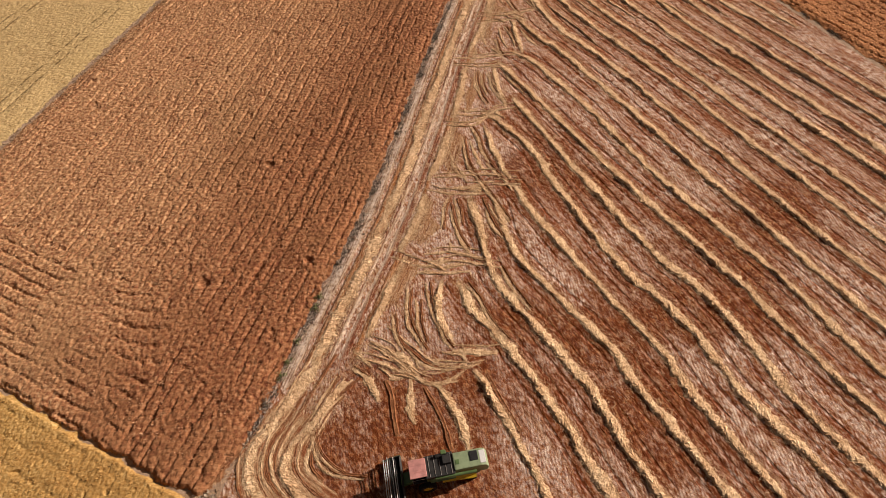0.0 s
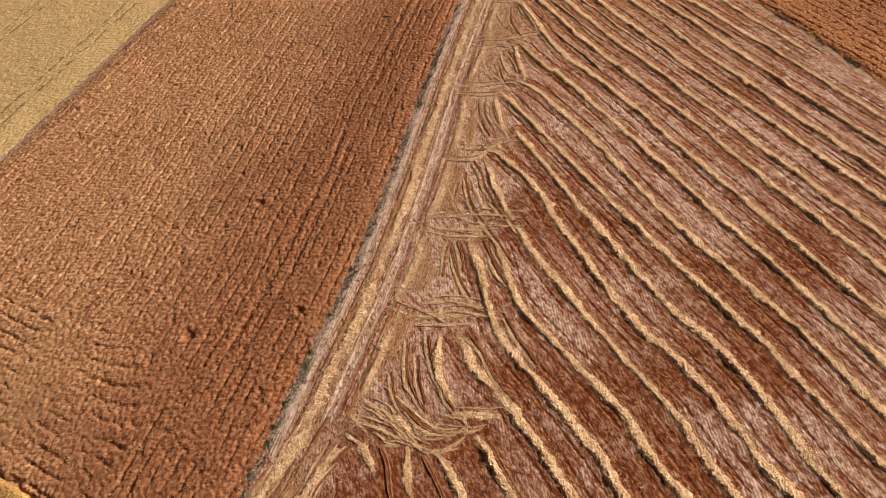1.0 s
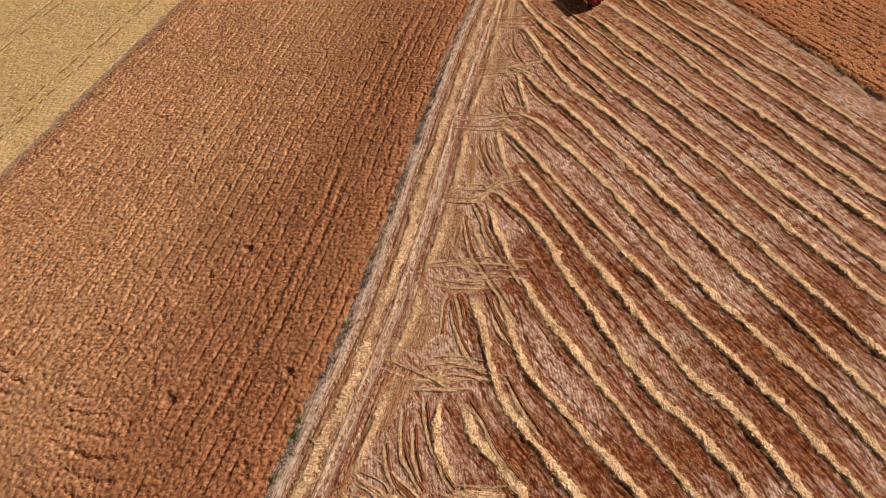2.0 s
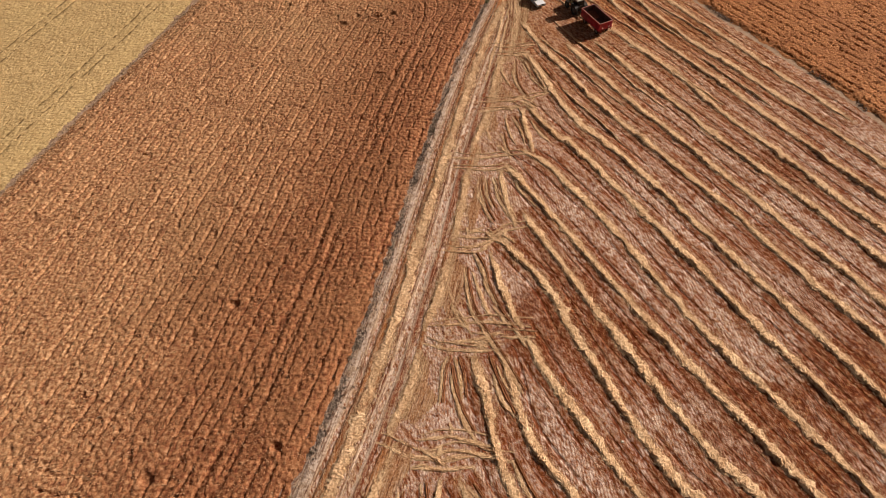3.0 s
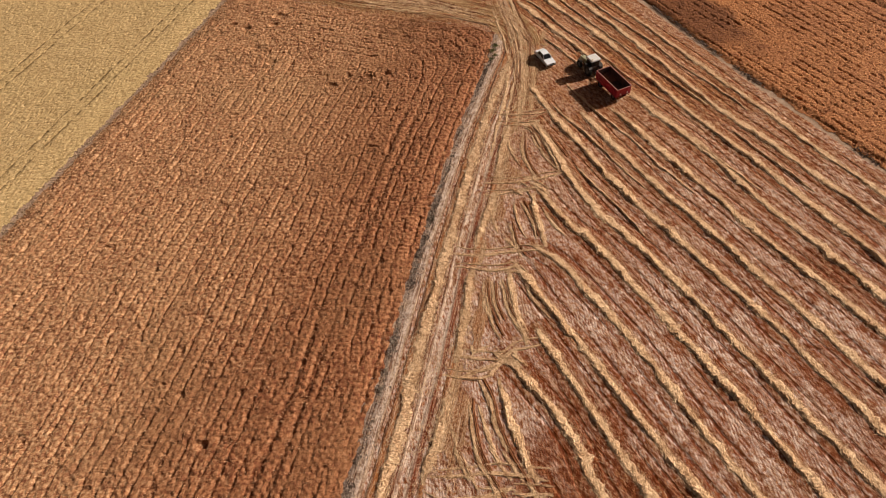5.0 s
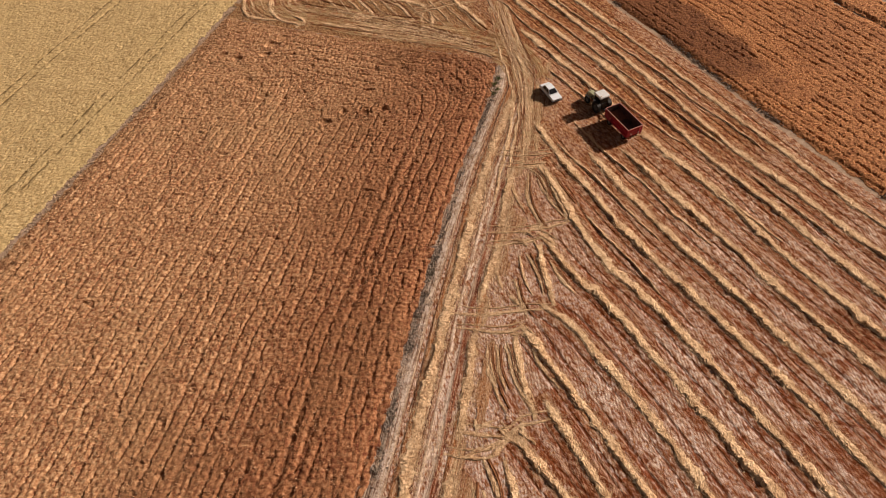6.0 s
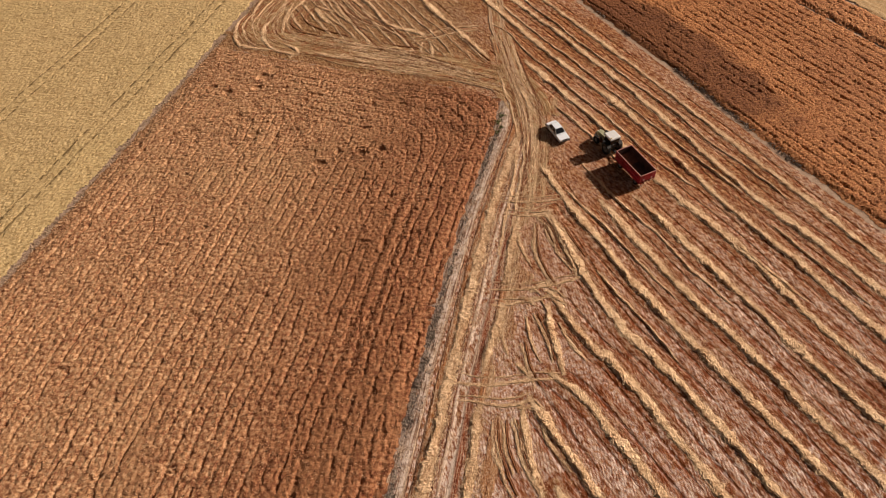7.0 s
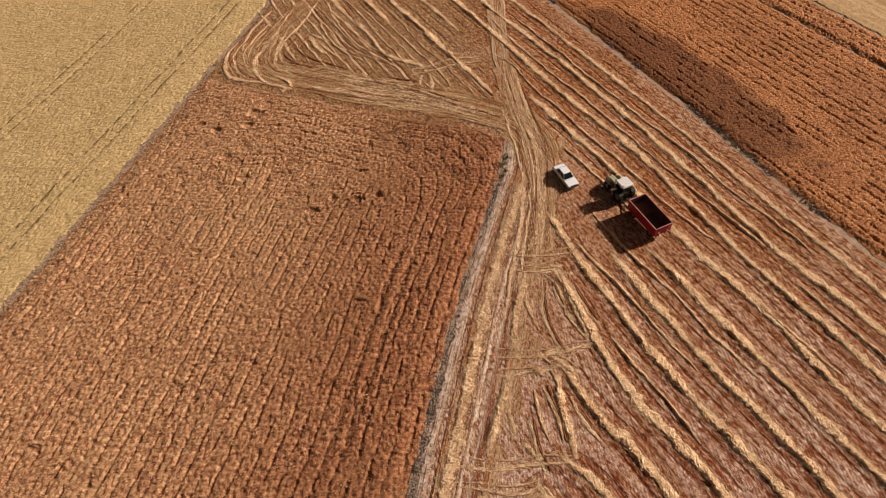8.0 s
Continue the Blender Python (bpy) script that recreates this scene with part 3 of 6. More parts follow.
# ---- windrows of the long passes: (across, along) places, from the near end upwards ----
LOW = -8.0
PASSES = [
    [(19.0, LOW), (18.7, 9), (19.2, 16), (19.3, 23), (19.0, 29), (18.2, 32.5), (18.8, 37)],
    [(22.8, LOW), (22.8, 8), (23.7, 18), (23.3, 27), (22.7, 32), (23.1, 37), (25.0, 42), (27.0, 48)],
    [(28.0, LOW), (28.1, 6), (28.1, 16), (28.7, 21), (27.8, 28), (27.0, 37), (28.6, 43), (29.8, 46)],
    [(32.3, LOW), (32.0, 7), (32.4, 14), (32.9, 19), (32.6, 27), (32.4, 34), (32.6, 41), (33.3, 47)],
    [(37.5, LOW), (37.1, 2), (36.4, 10), (37.3, 17), (37.2, 24), (36.5, 29), (38.0, 45), (39.1, 51), (38.4, 61)],
    [(41.3, LOW), (40.4, 5), (41.6, 14), (41.9, 22), (41.1, 29), (42.0, 45), (42.5, 54), (43.4, 62)],
    [(46.8, LOW), (46.0, 5), (46.2, 15), (46.5, 21), (45.8, 42), (46.1, 57), (46.2, 64), (46.3, 71)],
    [(50.5, LOW), (50.3, 6), (50.9, 18), (50.2, 39), (51.2, 55), (51.0, 67), (49.9, 72)],
    [(55.2, LOW), (55.0, 14), (55.4, 30), (56.4, 66), (55.6, 72), (55.8, 80)],
    [(60.3, LOW), (59.8, 18), (60.2, 40), (60.7, 62), (60.0, 72), (61.2, 81), (63.4, 91)],
    [(65.0, LOW), (65.2, 30), (65.5, 58), (65.0, 72), (65.7, 83), (66.3, 90), (67.6, 99)],
    [(69.4, LOW), (69.3, 30), (69.5, 60), (69.2, 72), (69.9, 85), (70.3, 89)],
    [(74.2, LOW), (74.4, 30), (74.1, 62), (74.3, 78), (74.4, 87)],
    [(78.3, LOW), (78.2, 30), (78.4, 62), (79.2, 74), (79.0, 86), (79.8, 104), (79.7, 120)],
    [(83.2, LOW), (82.8, 50), (83.2, 68), (83.4, 82), (84.8, 101), (84.3, 118), (84.6, 150), (84.2, 200)],
    [(88.0, LOW), (87.7, 50), (87.6, 68), (87.3, 80), (88.6, 101), (89.0, 122), (88.6, 150), (88.4, 200)],
    [(91.6, 52), (91.9, 70), (92.6, 90), (93.0, 110), (93.4, 150)],
    [(75.3, 124), (75.2, 142), (74.9, 158), (74.6, 200)],
    [(65.6, 160), (66.0, 180), (66.0, 205)],
    [(71.0, 152), (70.8, 175), (70.5, 205)],
    [(80.0, 142), (79.6, 165), (79.5, 205)],
    [(61.5, 172), (61.3, 205)],
]


def lane_distance(S, L):
    """Metres from each place of the harvested field to the nearest windrow."""
    out = np.full(S.shape, 2.3)
    for pts in PASSES:
        c = catmull(pts, 0.5)[0]
        d = np.abs(S - np.interp(L, c[:, 1], c[:, 0]))
        out = np.where((L > pts[0][1] - 1) & (L < pts[-1][1] + 1), np.minimum(out, d), out)
    return out


# ---- ground and fields ----
TL_A, TL_B = (-71.8, 70.0), (-36.6, 178.0)      # edge of the pale wheat
BL_A, BL_B = (-53.1, 29.0), (-30.6, 18.0)       # edge of the golden wheat


def top_d(x, y):
    """Distance below the far edge of the brown crop."""
    return (np.interp(x, [-45, -40, -28, -18, -9, 0, 5], [154, 152, 147.5, 143.3, 140.2, 137.2, 134.5]) - y) * 0.93


def edge_left(x, y):
    d = margin_x(y) + 0.05 - x
    d = np.minimum(d, -line_d(x, y, TL_A, TL_B) - 0.75)
    e = line_d(x, y, BL_A, BL_B) - 0.55
    k = np.clip(0.5 + 0.5 * (e - d) / 5.0, 0, 1)
    d = e * (1 - k) + d * k - 5.0 * k * (1 - k)
    return np.minimum(d, top_d(x, y))


def smin(a, b, k):
    h = np.clip(0.5 + 0.5 * (b - a) / k, 0, 1)
    return b * (1 - h) + a * h - k * h * (1 - h)


def phase_left(x, y):
    """Distance that the drill rows follow: the long edge, but the short edges on the two headlands, with rounded turns."""
    dm, db = (margin_x(y) - x) * 0.966, line_d(x, y, BL_A, BL_B)
    dt = top_d(x, y)
    dl = -line_d(x, y, TL_A, TL_B)
    top = smin(smin(dt, dm, 9.0), dl, 9.0)
    low = smin(db, dm, 10.0)
    out = np.where((db < 17) & (db < dm * 1.6), low, dm)
    return np.where(top < np.minimum(13.5, dm * 1.2), top, out)


me = fast_mesh("ground", [(-2500, -2500, -0.06), (2500, -2500, -0.06), (2500, 2500, -0.06), (-2500, 2500, -0.06)], [(0, 1, 2, 3)], M_GROUND)
tagged(new("ground", me), "bare brown farm soil reaching to the horizon", "ground", kind="structure")


def edge_stubble(x, y):
    d = np.where(y < 133, x - margin_x(y) - 0.2, 1.0)
    tl = line_d(x, y, TL_A, TL_B)
    top = np.interp(x, [-45, -40, -28, -18, -9, 0, 5, 6], [154, 152, 147.5, 143.3, 140.2, 137.2, 134.5, 120])
    d = np.where(y >= 133, np.minimum(-tl - 0.5, np.where(x < margin_x(y) - 0.5, y - top, 1.0)), d)
    s = x * N_ROW[0] + y * N_ROW[1]
    l = -(x * D_ROW[0] + y * D_ROW[1])
    return np.minimum(d, tr_edge(l) - 0.15 - s)


def tr_edge(l):
    return np.interp(l, [30, 46, 58, 80, 106, 140, 200], [92.5, 94.0, 95.2, 95.6, 97.2, 98.3, 100.0])


def stubble_ground():
    """Stubble of the harvested field, laid out along the passes: ragged drill rows, each of its own height."""
    ds, dl = 0.16, 0.32
    S, L = np.meshgrid(np.arange(-16, 101, ds), np.arange(-20, 190, dl), indexing="ij")
    rng = np.random.default_rng(77)
    X = N_ROW[0] * S - D_ROW[0] * L + rng.uniform(-0.045, 0.045, S.shape)
    Y = N_ROW[1] * S - D_ROW[1] * L + rng.uniform(-0.1, 0.1, S.shape)
    used, faces = grid_faces(*S.shape, (edge_stubble(X, Y) > 0) & (Y > 8) & (Y < 188) & (X < 40 + 0.5 * Y))
    X, Y, S, L = (a.ravel()[used] for a in (X, Y, S, L))
    row = np.round(S / ds)
    z = 0.035 * hash01(row, np.floor(L / 0.9 + 7 * hash01(row, row * 0, 3)), 5)
    z = z + 0.04 * (vnoise(S * 2.5, L * 1.6, 6) - 0.5) + 0.018 * rng.uniform(-1, 1, X.shape)
    # wheel marks pressed down either side of each swath
    k = lane_distance(S, L)
    z -= 0.10 * np.exp(-((k - 1.45) / 0.2) ** 2) * vnoise(S * 0.2, L * 0.15, 8)
    me = fast_mesh("stubble_field", np.stack([X, Y, np.maximum(z - 0.03, -0.045)], 1), faces, M_STUBBLE, flat=False)
    me.attributes.new("lane", "FLOAT", "POINT").data.foreach_set("value", k.astype(np.float32))
    tagged(new("stubble_field", me), "cut stubble in rusty brown with pale chaff patches", "ground", kind="structure")


stubble_ground()
# the same stubble goes on behind the start of the flight
bx, by = np.arange(-44, 150, 3.0), np.arange(-80, 12, 3.0)
BX, BY = np.meshgrid(bx, by, indexing="ij")
used, faces = grid_faces(*BX.shape, (BX > -30 - 0.9 * (BY - 8).clip(-30, 30)) | (BY < 2))
me = fast_mesh("stubble_field", np.stack([BX.ravel()[used], BY.ravel()[used], np.full(len(used), -0.052)], 1), faces, M_STUBBLE)
me.attributes.new("lane", "FLOAT", "POINT").data.foreach_set("value", np.full(len(used), 1.8, np.float32))
tagged(new("stubble_field", me), "cut stubble in rusty brown at the near end", "ground", kind="structure")
def brown_dips(x, y):
    """Bare spots and lodged patches in the brown crop."""
    d = 0 * x
    for cx, cy, r in ((-36.0, 133.6, 0.8), (-32.3, 128.8, 0.9), (-21.5, 121.7, 0.9), (-15.4, 123.5, 0.75), (-18.7, 124.0, 0.65), (-12.5, 124.1, 0.7), (-32.0, 145.1, 1.3), (-33.3, 143.4, 1.2), (-33.9, 140.5, 0.9), (-41.7, 141.3, 0.8), (-38.9, 139.9, 0.9), (-20.5, 45.5, 0.6), (-28.5, 63.0, 0.7), (-33, 42.5, 0.8)):
        d = np.maximum(d, 0.48 * smooth01(1.7 - 1.1 * np.hypot((x - cx) / r, (y - cy) / (r * 0.75)) - 0.5 * vnoise(x * 2.1, y * 2.1, 66)))
    # thin, lodged places among the turned rows of the far headland
    d = d + 0.09 * smooth01((vnoise(x * 0.8, y * 0.8, 65) - 0.64) / 0.14) * smooth01((y - 112) / 14)
    # the lodged line where the headland drilling meets the long rows
    turn = smin(line_d(x, y, BL_A, BL_B), (margin_x(y) - x) * 0.966, 10.0)
    d = d + 0.16 * np.exp(-((turn - 16.5 - vnoise(x * 0.15, y * 0.15, 63) * 1.2) / 0.45) ** 2) * smooth01((50 - y) / 8) * smooth01((-26 - x) / 6)
    dm = margin_x(y) - x
    for at in (7.2, 9.0):
        d = d + 0.2 * np.exp(-((dm - at) / 0.3) ** 2) * smooth01((vnoise(x * 0.06, y * 0.06, 61) - 0.3) / 0.3) * smooth01((118 - y) / 8)
    return d


def edge_long(x, y):
    """Distance into the brown crop from its two long edges, where it thins out."""
    return np.minimum(margin_x(y) + 0.4 - x, np.minimum(-line_d(x, y, TL_A, TL_B) - 1.0, top_d(x, y) * 0.6))


def brown_gap(x, y):
    """The gaps between rows close up on the headlands, where the drill turned."""
    return 0.13 + 0.08 * smooth01((128 - y) / 10) + 0.03 * smooth01((50 - y) / 10) * smooth01((-24 - x) / 8)


canopy("brown_crop", "standing rust-brown ripe crop with drill rows", "crop field", (-80, 8, 10, 158), 0.185, edge_left, phase_left, 0.5, 1.65, brown_gap, M_BROWN, 21, lumps=0.031, dips=brown_dips, cell=0.56, slope=3.0, ease=edge_long)
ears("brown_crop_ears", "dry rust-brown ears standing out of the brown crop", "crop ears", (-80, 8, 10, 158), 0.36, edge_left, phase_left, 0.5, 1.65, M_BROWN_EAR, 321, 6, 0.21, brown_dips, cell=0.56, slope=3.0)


def edge_pale(x, y):
    return np.minimum(line_d(x, y, TL_A, TL_B) - 0.35, line_d(x, y, BL_A, BL_B) - 3)


def pale_dips(x, y):
    """Sprayer tramlines and a few thin patches in the pale wheat."""
    d = line_d(x, y, TL_A, TL_B)
    out = 0 * x
    for at in (5.6, 7.7, 23.6, 25.7):
        out = out + 0.1 * np.exp(-((d - at) / 0.27) ** 2) * smooth01((vnoise(x * 0.22, y * 0.22, 71) - 0.25) / 0.4)
    return out


canopy("pale_wheat", "standing pale yellow ripe wheat", "wheat field", (-108, -30, 60, 192), 0.29, edge_pale, lambda x, y: line_d(x, y, TL_A, TL_B), 0.5, 9.0, 0.04, M_PALE, 31, 0.024, pale_dips, True, 0.5, 5.0, bald=0.08)
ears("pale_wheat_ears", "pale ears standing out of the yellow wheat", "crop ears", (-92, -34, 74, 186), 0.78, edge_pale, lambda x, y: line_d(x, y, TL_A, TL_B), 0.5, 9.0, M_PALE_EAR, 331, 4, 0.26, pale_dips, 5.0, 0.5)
canopy("gold_wheat", "standing golden ripe wheat", "wheat field", (-64, -20, 8, 42), 0.15, lambda x, y: -line_d(x, y, BL_A, BL_B) + 0.05, lambda x, y: line_d(x, y, BL_A, BL_B), 0.6, 2.2, 0.08, M_GOLD, 41, 0.018, cell=0.4)
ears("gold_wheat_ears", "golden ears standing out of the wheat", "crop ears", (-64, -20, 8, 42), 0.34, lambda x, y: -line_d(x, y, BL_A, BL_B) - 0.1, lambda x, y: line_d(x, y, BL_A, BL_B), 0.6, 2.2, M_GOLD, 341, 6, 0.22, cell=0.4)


def edge_right(x, y):
    s = x * N_ROW[0] + y * N_ROW[1]
    l = -(x * D_ROW[0] + y * D_ROW[1])
    return np.minimum(s - tr_edge(l) - 0.7, 127.5 - s)


def s_of(x, y):
    return x * N_ROW[0] + y * N_ROW[1]


canopy("orange_crop", "standing orange-brown ripe crop with drill rows", "crop field", (12, 90, 70, 192), 0.21, edge_right, s_of, 0.36, 1.45, 0.16, M_ORANGE, 51, 0.022, cell=0.5, slope=1.6)
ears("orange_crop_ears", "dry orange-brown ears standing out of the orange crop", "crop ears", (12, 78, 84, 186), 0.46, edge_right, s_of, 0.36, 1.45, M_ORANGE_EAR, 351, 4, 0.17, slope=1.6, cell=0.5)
canopy("far_crop", "standing orange-brown crop beyond a dark furrow", "crop field", (40, 92, 120, 192), 0.28, lambda x, y: np.minimum(s_of(x, y) - 127.9, 134.5 - s_of(x, y)), s_of, 0.4, 1.45, 0.16, M_ORANGE, 52, 0.035, cell=0.5, slope=1.4)
canopy("far_wheat", "pale yellow field beyond the orange crop", "wheat field", (48, 95, 120, 192), 0.36, lambda x, y: s_of(x, y) - 134.9, s_of, 0.12, 2.4, 0.05, M_FARFIELD, 53, 0.03, flat=False)

# ---- headland along the weedy edge ----
def headland_mat():
    """Wheel-worn headland: bands that run along the field's edge."""
    m, nt, b = nodes("headland_soil", 0.95)
    v = coords(nt, uv=True)
    sep = nt.nodes.new("ShaderNodeSeparateXYZ")
    nt.links.new(v, sep.inputs[0])
    st = coords(nt, uv=True, scale=(1.0, 0.06, 1.0))
    w = coords(nt)
    wob = math_n(nt, "MULTIPLY_ADD", math_n(nt, "SUBTRACT", noise_n(nt, st, 1.2, 2.0), 0.5), 0.45, sep.outputs[0])
    u = math_n(nt, "DIVIDE", wob, 11.0)
    far_u = smooth_step(nt, sep.outputs[0], 8.2, 9.6)
    white, dk = (0.86, 0.71, 0.59), (0.12, 0.042, 0.018)
    bands = ramp(nt, u, [(0.0, (0.27, 0.205, 0.17)), (0.055, (0.31, 0.245, 0.205)), (0.088, (0.56, 0.46, 0.39)), (0.135, (0.74, 0.62, 0.53)), (0.16, (0.55, 0.39, 0.27)),
                         (0.176, dk), (0.195, (0.55, 0.38, 0.25)), (0.215, dk), (0.25, BROWN), (0.36, BROWN), (0.395, dk), (0.43, RUST), (0.445, (0.5, 0.37, 0.28)), (0.46, white),
                         (0.535, white), (0.55, (0.46, 0.34, 0.26)), (0.575, RUST), (0.63, dk), (0.68, BROWN), (0.74, (0.56, 0.37, 0.20)), (0.82, (0.38, 0.18, 0.08)), (1.0, (0.52, 0.33, 0.18))])
    streak = noise_n(nt, st, 4.5, 4.0, 0.7)
    fine = noise_n(nt, w, 6.0, 5.0, 0.85)
    bands = mix(nt, math_n(nt, "MULTIPLY", math_n(nt, "MULTIPLY", smooth_step(nt, u, 0.17, 0.14), smooth_step(nt, noise_n(nt, w, 0.9, 5.0, 0.7), 0.46, 0.6)), 0.7), bands, mix(nt, smooth_step(nt, fine, 0.42, 0.6), (0.24, 0.14, 0.085), (0.42, 0.30, 0.19)))
    col = mix(nt, smooth_step(nt, streak, 0.52, 0.72), bands, mix(nt, 0.4, bands, PALE))
    col = mix(nt, math_n(nt, "MULTIPLY", smooth_step(nt, noise_n(nt, st, 3.1, 3.0), 0.54, 0.7), 0.45), col, mix(nt, 0.5, bands, RUST))
    col = mix(nt, math_n(nt, "MULTIPLY", smooth_step(nt, fine, 0.5, 0.64), 0.65), col, PALE)
    # fine lines drawn along by many wheels
    l1, l2 = noise_n(nt, coords(nt, uv=True, scale=(1.0, 0.035, 1.0)), 6.5, 2.0, 0.5), noise_n(nt, coords(nt, uv=True, scale=(1.0, 0.05, 1.0)), 4.1, 3.0, 0.6)
    col = mix(nt, math_n(nt, "MULTIPLY", far_u, 0.25), col, ramp(nt, fine, [(0.38, RUST), (0.5, BROWN), (0.62, (0.74, 0.55, 0.36))]))
    col = mix(nt, math_n(nt, "MULTIPLY", smooth_step(nt, l1, 0.46, 0.4), 0.85), col, mix(nt, 0.9, col, (0.36, 0.2, 0.13), "MULTIPLY"))
    col = mix(nt, math_n(nt, "MULTIPLY", smooth_step(nt, l2, 0.56, 0.66), 0.6), col, PALE)
    mott = noise_n(nt, w, 2.2, 5.0, 0.8)
    col = mix(nt, math_n(nt, "MULTIPLY", smooth_step(nt, mott, 0.5, 0.42), 0.85), col, mix(nt, 0.8, col, (0.35, 0.23, 0.17), "MULTIPLY"))
    nt.links.new(col, b.inputs["Base Color"])
    bump(nt, b, math_n(nt, "ADD", streak, fine), 0.08, 0.9)
    return m


M_HEAD = headland_mat()


def headland():
    us, vs = np.arange(-1.2, 15.0, 0.12), np.arange(19.0, 134.0, 0.4)
    U, V = np.meshgrid(us, vs, indexing="ij")
    rng = np.random.default_rng(5)
    Y = V + rng.uniform(-0.1, 0.1, U.shape)
    X = margin_x(V) + U / 0.966
    row = np.round(U / 0.12)
    z = 0.05 * hash01(row, np.floor(V / 1.4 + 5 * hash01(row, row * 0, 9)), 2) * (0.4 + 0.6 * vnoise(U, V * 0.3, 4)) + rng.uniform(-0.02, 0.02, U.shape)
    for c, w, d in ((2.1, 0.18, 0.12), (5.5, 0.4, 0.08), (4.6, 0.12, 0.08), (6.9, 0.2, 0.1)):
        z -= d * np.exp(-((U - c) / w) ** 2)
    ragged = 6.9 + 4.5 * vnoise(U * 0.5, V * 0.3, 12)
    keep = (U < ragged) & (V > 27 + 4 * vnoise(U * 0.6, V * 0, 13) + U * 0.5)
    used, faces = grid_faces(*U.shape, keep)
    P = np.stack([X, Y, z + 0.02], -1).reshape(-1, 3)[used]
    me = fast_mesh("headland_track", P, faces, M_HEAD, flat=False, uv=np.stack([U, V], -1).reshape(-1, 2)[used])
    tagged(new("headland_track", me), "wheel-worn headland of grey dust and brown stubble", "track", kind="structure")


headland()


def worn_mat(name, dark, mid, pale):
    """Stubble worn by many passes: streaks along the way."""
    m, nt, b = nodes(name, 0.95)
    st, w = coords(nt, uv=True, scale=(1.0, 0.05, 1.0)), coords(nt)
    s1, s2, fine = noise_n(nt, st, 1.3, 3.0, 0.6), noise_n(nt, st, 5.0, 4.0, 0.7), noise_n(nt, w, 6.0, 5.0, 0.85)
    col = ramp(nt, s2, [(0.32, dark), (0.5, mid), (0.66, pale)])
    col = mix(nt, math_n(nt, "MULTIPLY", smooth_step(nt, s1, 0.5, 0.58), 0.8), col, ramp(nt, fine, [(0.35, mid), (0.6, pale)]))
    col = mix(nt, math_n(nt, "MULTIPLY", smooth_step(nt, s1, 0.46, 0.4), 0.7), col, dark)
    col = mix(nt, math_n(nt, "MULTIPLY", smooth_step(nt, fine, 0.5, 0.62), 0.6), col, dark)
    col = mix(nt, math_n(nt, "MULTIPLY", smooth_step(nt, noise_n(nt, w, 4.5, 5.0, 0.85), 0.52, 0.64), 0.65), col, pale)
    col = mix(nt, math_n(nt, "MULTIPLY", smooth_step(nt, noise_n(nt, w, 0.6, 4.0, 0.7), 0.48, 0.6), 0.5), col, RUST)
    nt.links.new(col, b.inputs["Base Color"])
    bump(nt, b, math_n(nt, "ADD", s2, fine), 0.12, 0.9)
    return m


def strip_track(name, label, pts, u0, u1, material, seed):
    """A worn strip along a bending way, with ragged ends and sides."""
    c, v = catmull(pts, 0.35)
    tan = np.gradient(c, axis=0)
    tan /= np.hypot(*tan.T)[:, None]
    nor = np.stack([-tan[:, 1], tan[:, 0]], 1)
    us = np.arange(u0, u1, 0.12)
    U, V = np.meshgrid(us, v, indexing="ij")
    rng = np.random.default_rng(seed)
    P = c[None] + nor[None] * U[..., None]
    row = np.round(U / 0.12)
    z = 0.09 * hash01(row, np.floor(V / 2.2 + 5 * hash01(row, row * 0, 9)), seed) * (0.3 + 0.7 * vnoise(U, V * 0.3, seed)) + rng.uniform(-0.025, 0.025, U.shape)
    e = np.minimum(np.minimum(U - u0, u1 - U), np.minimum(V, v[-1] - V) * 0.5)
    keep = e > 1.6 * vnoise(U * 0.6, V * 0.4, seed + 1) - 0.2
    used, faces = grid_faces(*U.shape, keep)
    P = np.concatenate([P, z[..., None] + 0.025], -1).reshape(-1, 3)[used]
    me = fast_mesh(name, P, faces, material, flat=False, uv=np.stack([U, V], -1).reshape(-1, 2)[used])
    tagged(new(name, me), label, "track", kind="structure")


M_WORN = worn_mat("worn_brown", (0.15, 0.045, 0.017), (0.40, 0.19, 0.085), (0.74, 0.54, 0.34))
M_WORN2 = worn_mat("worn_tan", (0.16, 0.065, 0.026), (0.39, 0.22, 0.095), (0.66, 0.49, 0.27))
M_WORN3 = worn_mat("worn_straw", (0.18, 0.075, 0.03), (0.46, 0.27, 0.13), (0.74, 0.56, 0.34))
strip_track("turning_track", "brown stubble worn in bends at the field corner", [(-18.6, 27.0), (-20.6, 23.5), (-21.2, 20.5), (-19.8, 17.5), (-15, 13.5), (-8, 9.5)], -3.2, 4.4, M_WORN, 201)
strip_track("far_turning_track", "tan stubble worn in lines beyond the brown crop", [(-43.5, 158.5), (-36, 152.5), (-28, 149.3), (-18, 145.2), (-9, 142.1), (0, 138.8), (6.0, 134.5), (7.5, 128)], -0.6, 7.5, M_WORN2, 203)
strip_track("far_bend_track", "tan stubble worn in a bend beside the wheat", [(-26, 184), (-32, 170), (-35.5, 161), (-33.5, 154.5), (-26, 150.8), (-14, 146.8)], -2.5, 3.0, M_WORN2, 205)
strip_track("vehicle_way", "pale dusty way worn by vehicles", [(6.6, 176), (6.6, 158), (7.2, 146), (8.8, 137), (10.2, 130), (10.0, 122), (8.5, 112)], -1.8, 2.2, M_WORN3, 207)


def margin_point(u, y):
    return (float(margin_x(y)) + u / 0.966, y)


